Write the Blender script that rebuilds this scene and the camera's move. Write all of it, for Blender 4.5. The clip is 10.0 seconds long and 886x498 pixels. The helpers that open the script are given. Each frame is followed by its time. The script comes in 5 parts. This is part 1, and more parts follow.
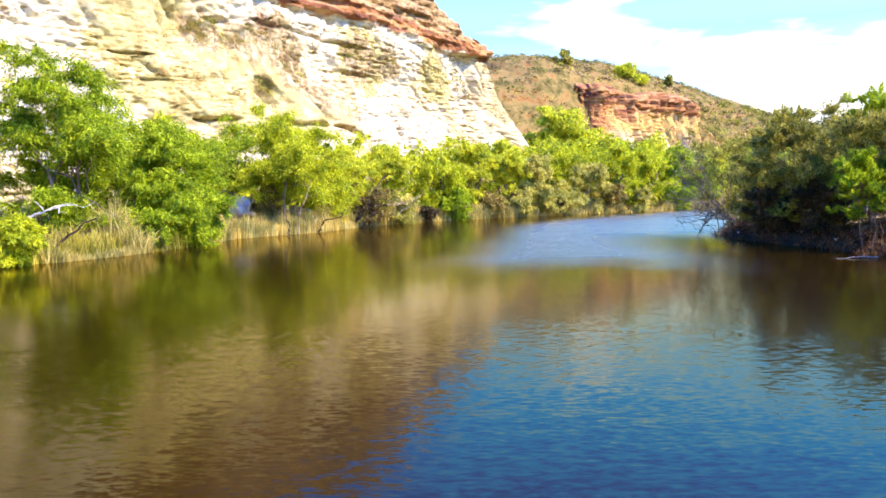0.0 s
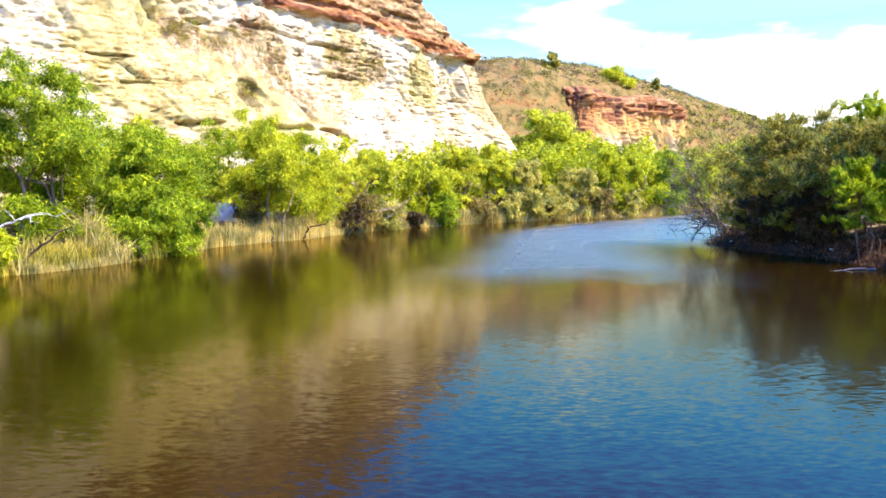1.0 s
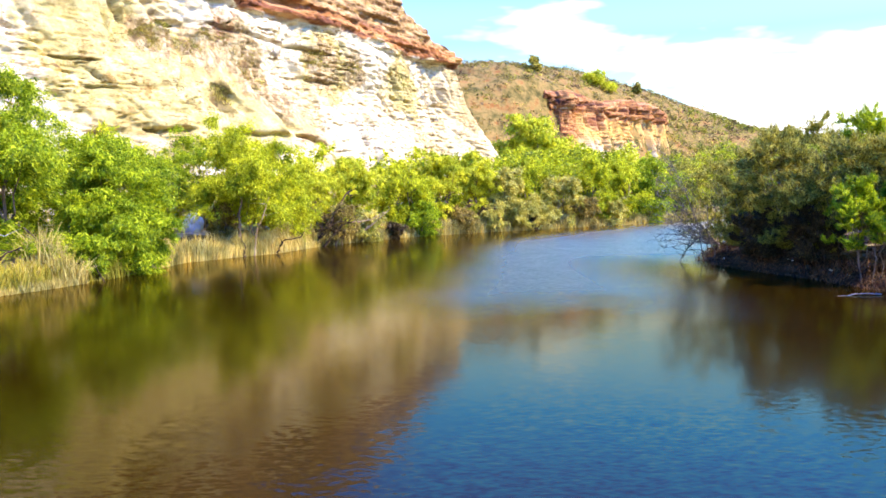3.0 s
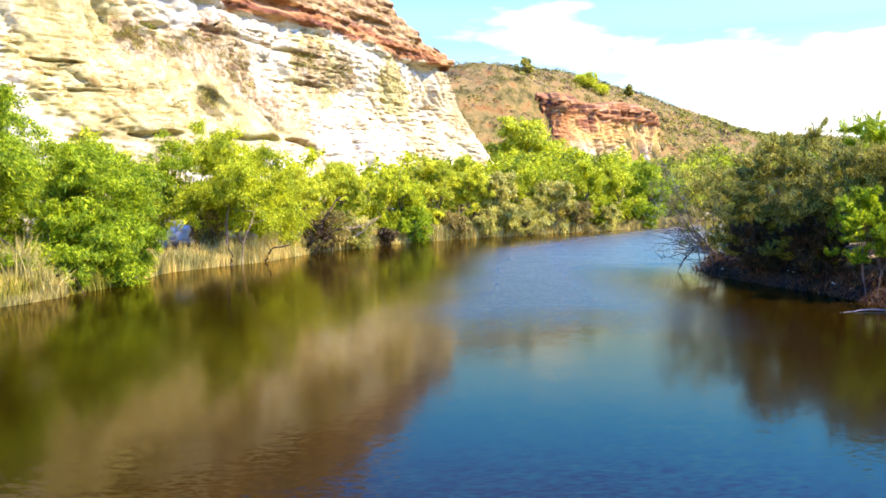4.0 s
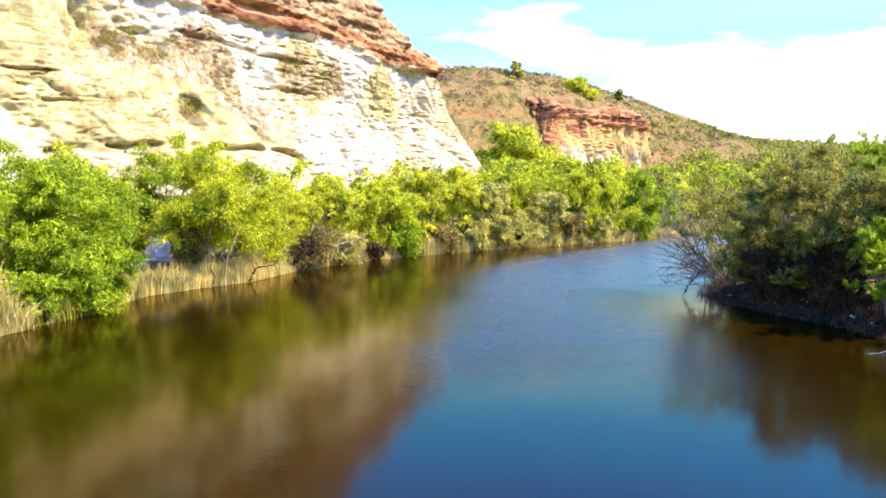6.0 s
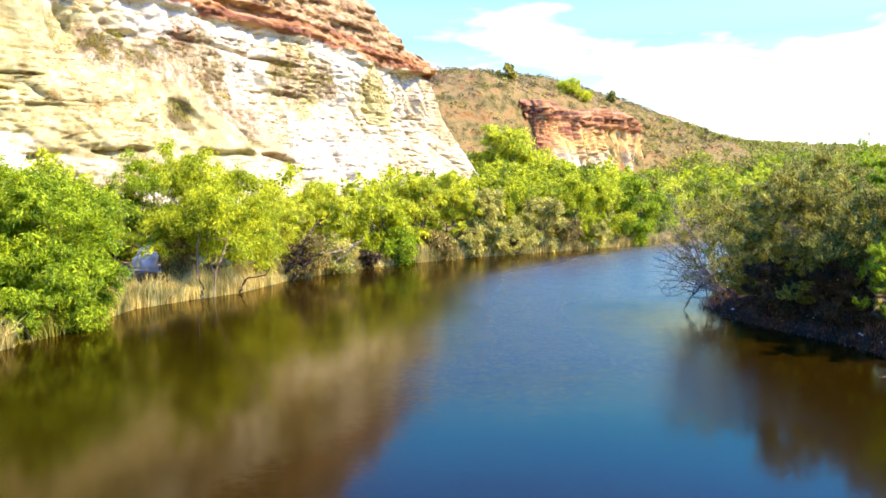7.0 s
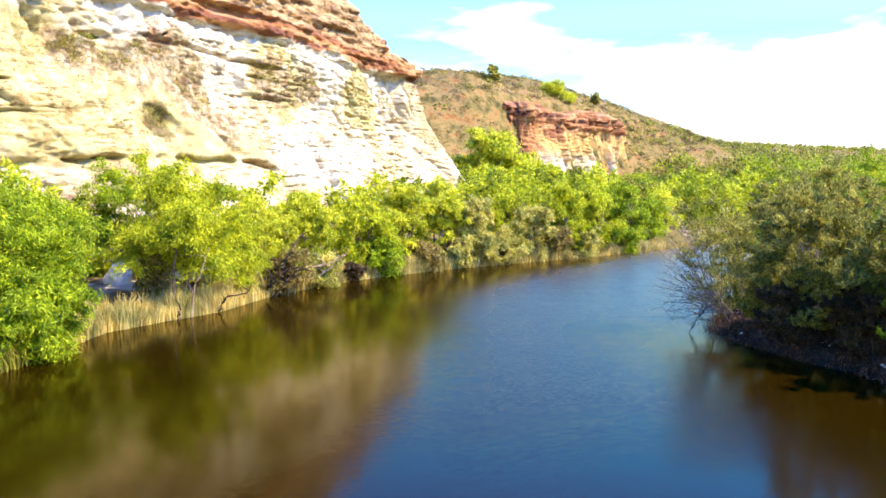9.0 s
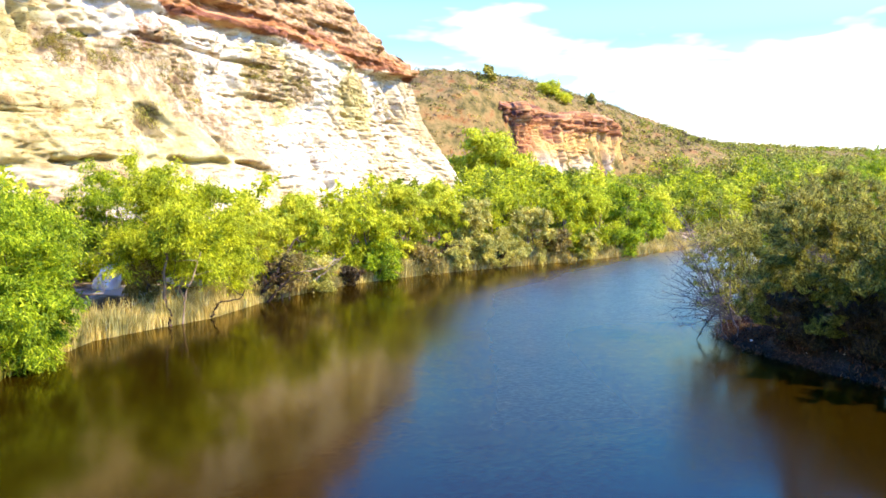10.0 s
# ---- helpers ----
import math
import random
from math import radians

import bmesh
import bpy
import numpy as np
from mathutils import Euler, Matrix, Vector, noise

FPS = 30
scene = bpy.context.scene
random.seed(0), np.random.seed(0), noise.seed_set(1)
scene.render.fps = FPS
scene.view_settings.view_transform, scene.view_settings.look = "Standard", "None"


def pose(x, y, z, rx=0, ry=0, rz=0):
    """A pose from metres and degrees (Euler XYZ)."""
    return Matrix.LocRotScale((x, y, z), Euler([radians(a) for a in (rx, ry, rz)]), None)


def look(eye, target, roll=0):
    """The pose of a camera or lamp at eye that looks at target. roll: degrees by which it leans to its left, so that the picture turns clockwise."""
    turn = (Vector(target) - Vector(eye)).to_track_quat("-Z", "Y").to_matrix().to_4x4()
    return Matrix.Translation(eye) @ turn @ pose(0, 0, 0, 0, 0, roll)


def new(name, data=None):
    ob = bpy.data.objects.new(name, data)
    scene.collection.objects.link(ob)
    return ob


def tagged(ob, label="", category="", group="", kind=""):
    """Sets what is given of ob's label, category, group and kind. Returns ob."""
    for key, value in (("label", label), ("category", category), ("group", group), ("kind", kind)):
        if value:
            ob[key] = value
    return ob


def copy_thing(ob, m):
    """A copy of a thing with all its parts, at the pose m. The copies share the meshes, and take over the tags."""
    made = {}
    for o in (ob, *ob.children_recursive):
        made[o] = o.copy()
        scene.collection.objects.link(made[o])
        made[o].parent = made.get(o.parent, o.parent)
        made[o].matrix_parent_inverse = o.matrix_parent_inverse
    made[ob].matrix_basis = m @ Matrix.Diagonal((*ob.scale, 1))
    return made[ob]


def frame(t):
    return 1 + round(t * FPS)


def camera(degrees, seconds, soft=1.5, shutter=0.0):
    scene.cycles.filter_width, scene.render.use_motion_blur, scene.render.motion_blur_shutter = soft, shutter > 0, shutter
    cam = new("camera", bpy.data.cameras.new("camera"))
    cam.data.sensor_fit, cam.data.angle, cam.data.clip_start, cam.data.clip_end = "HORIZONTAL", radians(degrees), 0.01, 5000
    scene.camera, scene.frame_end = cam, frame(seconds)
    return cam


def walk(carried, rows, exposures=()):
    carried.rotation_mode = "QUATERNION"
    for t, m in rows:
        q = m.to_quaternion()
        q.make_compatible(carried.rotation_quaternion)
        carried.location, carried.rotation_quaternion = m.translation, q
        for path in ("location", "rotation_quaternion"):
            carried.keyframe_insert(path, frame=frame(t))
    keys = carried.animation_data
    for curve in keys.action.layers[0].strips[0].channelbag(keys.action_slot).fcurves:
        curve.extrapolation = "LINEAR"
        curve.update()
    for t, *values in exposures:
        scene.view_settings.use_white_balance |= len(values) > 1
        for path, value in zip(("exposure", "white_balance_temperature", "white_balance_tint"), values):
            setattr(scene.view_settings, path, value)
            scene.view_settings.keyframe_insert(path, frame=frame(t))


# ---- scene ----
cam = camera(62.0, 10.0, soft=1.6)
PATH = [
    (0, (0.988, -0.122, 3.170), (-1.378, 49.641, -1.079), -0.80),
    (0.5, (0.957, 0.402, 3.330), (-0.941, 50.189, -0.868), -0.76),
    (1, (0.939, 0.925, 3.484), (-0.570, 50.730, -0.662), -0.73),
    (1.5, (0.927, 1.448, 3.637), (-0.226, 51.266, -0.476), -0.70),
    (2, (0.917, 1.972, 3.797), (0.119, 51.797, -0.300), -0.67),
    (2.5, (0.904, 2.495, 3.968), (0.411, 52.327, -0.103), -0.63),
    (4, (0.815, 4.072, 4.579), (1.238, 53.907, 0.553), -0.51),
    (4.5, (0.761, 4.600, 4.818), (1.418, 54.435, 0.810), -0.46),
    (5, (0.693, 5.130, 5.072), (1.510, 54.964, 1.083), -0.41),
    (5.5, (0.610, 5.664, 5.339), (1.631, 55.494, 1.347), -0.35),
    (7, (0.287, 7.284, 6.163), (2.175, 57.086, 2.148), -0.19),
    (7.5, (0.160, 7.832, 6.421), (2.405, 57.619, 2.395), -0.14),
    (8, (0.029, 8.386, 6.656), (2.612, 58.156, 2.617), -0.10),
    (8.5, (-0.102, 8.946, 6.857), (2.771, 58.697, 2.781), -0.07),
    (9, (-0.227, 9.512, 7.010), (2.966, 59.242, 2.909), -0.05),
    (9.5, (-0.343, 10.086, 7.102), (3.142, 59.797, 3.015), -0.04),
    (10, (-0.442, 10.668, 7.117), (3.160, 60.372, 3.049), -0.04),
]
walk(cam, [(t, look(eye, target, roll)) for t, eye, target, roll in PATH])

# ---- light ----
SUN_TO = Vector((0.60, -0.26, 0.76)).normalized()
scene.view_settings.exposure = 1.5
world = bpy.data.worlds.new("world")
scene.world = world
world.use_nodes = True
wn, wl = world.node_tree.nodes, world.node_tree.links
wn.clear()
w_out = wn.new("ShaderNodeOutputWorld")
w_bg = wn.new("ShaderNodeBackground")
w_sky = wn.new("ShaderNodeTexSky")
w_sky.sky_type = "NISHITA"
w_sky.sun_disc = False
w_sky.sun_elevation = math.asin(SUN_TO.z)
w_sky.sun_rotation = math.atan2(SUN_TO.x, SUN_TO.y)
w_sky.air_density, w_sky.dust_density, w_sky.ozone_density = 1.0, 0.4, 1.5
w_bg.inputs["Strength"].default_value = 0.13
w_co = wn.new("ShaderNodeTexCoord")
w_map = wn.new("ShaderNodeMapping")
w_map.inputs["Scale"].default_value = (1.0, 1.0, 3.2)
w_map.inputs["Location"].default_value = (1.9, 0.4, 0.3)
w_noise = wn.new("ShaderNodeTexNoise")
w_noise.inputs["Scale"].default_value = 2.6
w_noise.inputs["Detail"].default_value = 5.0
w_noise.inputs["Roughness"].default_value = 0.5
w_ramp = wn.new("ShaderNodeValToRGB")
w_ramp.color_ramp.elements[0].position = 0.47
w_ramp.color_ramp.elements[1].position = 0.57
w_mix = wn.new("ShaderNodeMix")
w_mix.data_type = "RGBA"
w_mix.inputs[7].default_value = (7.0, 7.0, 7.0, 1)
wl.new(w_co.outputs["Generated"], w_map.inputs["Vector"])
wl.new(w_map.outputs["Vector"], w_noise.inputs["Vector"])
w_sep = wn.new("ShaderNodeSeparateXYZ")
wl.new(w_co.outputs["Generated"], w_sep.inputs[0])
w_low = wn.new("ShaderNodeMapRange")   # cloud banks lie low over the plateau, clear blue above
w_low.inputs["From Min"].default_value, w_low.inputs["From Max"].default_value = 0.02, 0.36
w_low.inputs["To Min"].default_value, w_low.inputs["To Max"].default_value = 0.30, -0.22
wl.new(w_sep.outputs["Z"], w_low.inputs["Value"])
w_add = wn.new("ShaderNodeMath")
wl.new(w_noise.outputs["Fac"], w_add.inputs[0])
wl.new(w_low.outputs["Result"], w_add.inputs[1])
wl.new(w_add.outputs[0], w_ramp.inputs["Fac"])
wl.new(w_ramp.outputs["Color"], w_mix.inputs[0])
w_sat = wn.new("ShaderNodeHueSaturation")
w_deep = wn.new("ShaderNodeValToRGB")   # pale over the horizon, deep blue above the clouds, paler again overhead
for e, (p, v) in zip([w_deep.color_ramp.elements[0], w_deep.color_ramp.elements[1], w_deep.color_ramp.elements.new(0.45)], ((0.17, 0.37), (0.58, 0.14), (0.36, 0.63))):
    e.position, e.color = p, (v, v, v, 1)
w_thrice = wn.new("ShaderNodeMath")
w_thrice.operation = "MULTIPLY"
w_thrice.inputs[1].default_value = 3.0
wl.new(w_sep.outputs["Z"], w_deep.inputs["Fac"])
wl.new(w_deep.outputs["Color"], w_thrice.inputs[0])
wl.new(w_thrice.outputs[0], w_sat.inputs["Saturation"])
w_high = wn.new("ShaderNodeValToRGB")   # brightest above the cloud banks, darker towards the zenith
for e, (p, v) in zip([w_high.color_ramp.elements[0], w_high.color_ramp.elements[1], w_high.color_ramp.elements.new(0.45)], ((0.19, 0.245), (0.60, 0.16), (0.35, 1.0))):
    e.position, e.color = p, (v, v, v, 1)
w_twice = wn.new("ShaderNodeMath")
w_twice.operation = "MULTIPLY"
w_twice.inputs[1].default_value = 3.5
wl.new(w_sep.outputs["Z"], w_high.inputs["Fac"])
wl.new(w_high.outputs["Color"], w_twice.inputs[0])
wl.new(w_twice.outputs[0], w_sat.inputs["Value"])
w_hue = wn.new("ShaderNodeMapRange")
w_hue.inputs["From Min"].default_value, w_hue.inputs["From Max"].default_value = 0.17, 0.42
w_hue.inputs["To Min"].default_value, w_hue.inputs["To Max"].default_value = 0.492, 0.53
wl.new(w_sep.outputs["Z"], w_hue.inputs["Value"])
wl.new(w_hue.outputs["Result"], w_sat.inputs["Hue"])
wl.new(w_sky.outputs["Color"], w_sat.inputs["Color"])
wl.new(w_sat.outputs["Color"], w_mix.inputs[6])
wl.new(w_mix.outputs[2], w_bg.inputs["Color"])
wl.new(w_bg.outputs["Background"], w_out.inputs["Surface"])

sun_data = bpy.data.lights.new("sun", "SUN")
sun_data.energy, sun_data.angle, sun_data.color = 5.0, radians(0.53), (1.0, 0.87, 0.64)
sun = new("sun", sun_data)
sun.matrix_world = look((60, -20, 80), Vector((60, -20, 80)) - SUN_TO)


# ---- small tools ----
def hash_grid(ix, iy, iz, seed):
    h = (ix * 374761393 + iy * 668265263 + iz * 2147483647 + seed * 974634777) & 0xFFFFFFFF
    h = ((h ^ (h >> 13)) * 1274126177) & 0xFFFFFFFF
    h = h ^ (h >> 16)
    return (h & 0xFFFFFF) / float(0xFFFFFF)


def vnoise(x, y, z=0.0, seed=0):
    """Smooth value noise in 0..1 on arrays."""
    x, y, z = np.broadcast_arrays(np.asarray(x, float), np.asarray(y, float), np.asarray(z, float))
    fx, fy, fz = np.floor(x), np.floor(y), np.floor(z)
    ix, iy, iz = fx.astype(np.int64), fy.astype(np.int64), fz.astype(np.int64)
    u, v, w = x - fx, y - fy, z - fz
    u, v, w = u * u * (3 - 2 * u), v * v * (3 - 2 * v), w * w * (3 - 2 * w)
    total = 0.0
    for a in (0, 1):
        for b in (0, 1):
            for c in (0, 1):
                wt = (u if a else 1 - u) * (v if b else 1 - v) * (w if c else 1 - w)
                total = total + wt * hash_grid(ix + a, iy + b, iz + c, seed)
    return total


def fbm(x, y, z=0.0, seed=0, octaves=4, gain=0.5):
    total, amp, norm, f = 0.0, 1.0, 0.0, 1.0
    for k in range(octaves):
        total = total + amp * vnoise(np.asarray(x) * f, np.asarray(y) * f, np.asarray(z) * f, seed + 17 * k)
        norm += amp
        amp *= gain
        f *= 2.03
    return total / norm


def smooth(a, b, x):
    t = np.clip((x - a) / (b - a), 0, 1)
    return t * t * (3 - 2 * t)


def mesh_of(name, verts, faces, material, shade=False):
    me = bpy.data.meshes.new(name)
    verts = np.asarray(verts, dtype=np.float32)
    faces = np.asarray(faces, dtype=np.int32)
    n, k = faces.shape
    me.vertices.add(len(verts))
    me.vertices.foreach_set("co", verts.ravel())
    me.loops.add(n * k)
    me.loops.foreach_set("vertex_index", faces.ravel())
    me.polygons.add(n)
    me.polygons.foreach_set("loop_start", np.arange(n, dtype=np.int32) * k)
    me.polygons.foreach_set("loop_total", np.full(n, k, dtype=np.int32))
    me.update(calc_edges=True)
    me.materials.append(material)
    if shade:
        me.polygons.foreach_set("use_smooth", np.ones(n, dtype=bool))
    return me


def grid_faces(nu, nv):
    a = (np.arange(nu - 1)[:, None] * nv + np.arange(nv - 1)[None, :]).ravel()
    return np.stack([a, a + nv, a + nv + 1, a + 1], 1)


def child(name, me, parent, label=""):
    ob = new(name, me)
    ob.parent = parent
    if label:
        ob["label"] = label
    return ob


# ---- materials ----
def material(name, rough=0.9):
    m = bpy.data.materials.new(name)
    m.use_nodes = True
    nt = m.node_tree
    bsdf = nt.nodes["Principled BSDF"]
    bsdf.inputs["Roughness"].default_value = rough
    return m, nt, bsdf


def node(nt, kind, **values):
    nd = nt.nodes.new(kind)
    for key, value in values.items():
        nd.inputs[key.replace("_", " ")].default_value = value
    return nd


def ramp(nt, source, stops):
    nd = nt.nodes.new("ShaderNodeValToRGB")
    el = nd.color_ramp.elements
    while len(el) < len(stops):
        el.new(0.5)
    for e, (p, c) in zip(el, stops):
        e.position, e.color = p, (*c, 1)
    nt.links.new(source, nd.inputs["Fac"])
    return nd.outputs["Color"]


def mix(nt, fac, a, b, blend="MIX"):
    nd = nt.nodes.new("ShaderNodeMix")
    nd.data_type, nd.blend_type = "RGBA", blend
    for sock, value in ((nd.inputs[0], fac), (nd.inputs[6], a), (nd.inputs[7], b)):
        if isinstance(value, bpy.types.NodeSocket):
            nt.links.new(value, sock)
        elif isinstance(value, tuple):
            sock.default_value = (*value, 1)
        else:
            sock.default_value = value
    return nd.outputs[2]


def world_noise(nt, scale, detail=4.0, stretch=(1, 1, 1), rough=0.55):
    geo = nt.nodes.new("ShaderNodeNewGeometry")
    mp = nt.nodes.new("ShaderNodeMapping")
    mp.inputs["Scale"].default_value = stretch
    nt.links.new(geo.outputs["Position"], mp.inputs["Vector"])
    nd = node(nt, "ShaderNodeTexNoise", Scale=scale, Detail=detail, Roughness=rough)
    nt.links.new(mp.outputs["Vector"], nd.inputs["Vector"])
    return nd.outputs["Fac"]


def bump(nt, bsdf, height, strength, distance):
    nd = node(nt, "ShaderNodeBump", Strength=strength, Distance=distance)
    nt.links.new(height, nd.inputs["Height"])
    nt.links.new(nd.outputs["Normal"], bsdf.inputs["Normal"])


def leaf_material(name, dark, mid, light, through_light=0.35):
    m, nt, bsdf = material(name, 0.55)
    geo = nt.nodes.new("ShaderNodeNewGeometry")
    col = ramp(nt, geo.outputs["Random Per Island"], [(0.0, dark), (0.5, mid), (1.0, light)])
    patch = ramp(nt, world_noise(nt, 0.75, 3.0), [(0.36, (0.60, 0.66, 0.6)), (0.62, (1.22, 1.16, 1.0))])
    col = mix(nt, 1.0, col, patch, "MULTIPLY")
    nt.links.new(col, bsdf.inputs["Base Color"])
    bsdf.inputs["Specular IOR Level"].default_value = 0.18
    tr = nt.nodes.new("ShaderNodeBsdfTranslucent")
    nt.links.new(col, tr.inputs["Color"])
    sh = nt.nodes.new("ShaderNodeMixShader")
    sh.inputs[0].default_value = through_light
    out = nt.nodes["Material Output"]
    nt.links.new(bsdf.outputs[0], sh.inputs[1])
    nt.links.new(tr.outputs[0], sh.inputs[2])
    nt.links.new(sh.outputs[0], out.inputs["Surface"])
    return m


LEAF_BRIGHT = leaf_material("leaf_bright", (0.14, 0.175, 0.005), (0.46, 0.51, 0.015), (0.78, 0.78, 0.035), 0.5)
LEAF_GREEN = leaf_material("leaf_green", (0.065, 0.12, 0.004), (0.27, 0.375, 0.010), (0.62, 0.68, 0.025), 0.5)
LEAF_DEEP = leaf_material("leaf_deep", (0.06, 0.09, 0.004), (0.21, 0.27, 0.010), (0.46, 0.49, 0.022), 0.45)
LEAF_YELLOW = leaf_material("leaf_yellow", (0.28, 0.31, 0.009), (0.59, 0.61, 0.032), (0.80, 0.79, 0.07), 0.52)
LEAF_OLIVE = leaf_material("leaf_olive", (0.050, 0.044, 0.006), (0.285, 0.262, 0.034), (0.63, 0.57, 0.10), 0.4)
LEAF_BROWN = leaf_material("leaf_brown", (0.10, 0.07, 0.014), (0.24, 0.18, 0.035), (0.42, 0.33, 0.09), 0.35)
LEAF_TAN = leaf_material("leaf_tan", (0.25, 0.225, 0.035), (0.50, 0.455, 0.085), (0.74, 0.67, 0.18), 0.46)
# dark scrub brown; on the banks its darkness also stands for shade
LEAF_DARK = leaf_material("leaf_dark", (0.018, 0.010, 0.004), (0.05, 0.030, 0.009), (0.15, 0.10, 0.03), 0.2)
# rust-coloured litter, its tone lowered to hold the overhanging bushes' shade
LEAF_SHADED_RUST = leaf_material("leaf_shaded_rust", (0.015, 0.006, 0.004), (0.07, 0.028, 0.012), (0.26, 0.13, 0.055), 0.2)
REED = leaf_material("reed", (0.32, 0.245, 0.062), (0.50, 0.405, 0.12), (0.66, 0.55, 0.20), 0.38)
REED_GREEN = leaf_material("reed_green", (0.20, 0.18, 0.015), (0.34, 0.30, 0.035), (0.48, 0.41, 0.08), 0.35)


def bark_material(name, dark, light):
    m, nt, bsdf = material(name, 0.85)
    bsdf.inputs["Specular IOR Level"].default_value = 0.15
    n = world_noise(nt, 3.0, 5.0, (1, 1, 0.3))
    nt.links.new(ramp(nt, n, [(0.35, dark), (0.65, light)]), bsdf.inputs["Base Color"])
    bump(nt, bsdf, world_noise(nt, 18.0, 3.0, (1, 1, 0.25)), 0.5, 0.02)
    return m


BARK = bark_material("bark", (0.08, 0.05, 0.03), (0.24, 0.17, 0.11))
BARK_GREY = bark_material("bark_grey", (0.10, 0.08, 0.06), (0.26, 0.21, 0.16))
BARK_PALE = bark_material("bark_pale", (0.35, 0.29, 0.22), (0.68, 0.62, 0.54))
BARK_TAN = bark_material("bark_tan", (0.13, 0.085, 0.045), (0.36, 0.26, 0.15))
DEADWOOD = bark_material("deadwood", (0.022, 0.013, 0.007), (0.085, 0.055, 0.03))


def stain(nt, spots, warp):
    """1 in the middle of each of some stained places (x, y, z, radius), 0 beyond it, with a ragged outline."""
    geo = nt.nodes.new("ShaderNodeNewGeometry")
    total = None
    for cx, cy, cz, r in spots:
        mp = nt.nodes.new("ShaderNodeMapping")
        mp.inputs["Location"].default_value = (-cx / r, -cy / r, -cz / r)
        mp.inputs["Scale"].default_value = (1 / r, 1 / r, 1 / r)
        nt.links.new(geo.outputs["Position"], mp.inputs["Vector"])
        gr = nt.nodes.new("ShaderNodeTexGradient")
        gr.gradient_type = "SPHERICAL"
        nt.links.new(mp.outputs["Vector"], gr.inputs["Vector"])
        if total is None:
            total = gr.outputs["Fac"]
        else:
            mx = nt.nodes.new("ShaderNodeMath")
            mx.operation = "MAXIMUM"
            nt.links.new(total, mx.inputs[0])
            nt.links.new(gr.outputs["Fac"], mx.inputs[1])
            total = mx.outputs[0]
    rag = nt.nodes.new("ShaderNodeMath")
    rag.operation = "MULTIPLY_ADD"
    nt.links.new(warp, rag.inputs[0])
    rag.inputs[1].default_value = 0.9
    nt.links.new(total, rag.inputs[2])
    edge = nt.nodes.new("ShaderNodeMapRange")
    edge.inputs["From Min"].default_value, edge.inputs["From Max"].default_value = 0.62, 0.80
    nt.links.new(rag.outputs[0], edge.inputs["Value"])
    return edge.outputs["Result"]


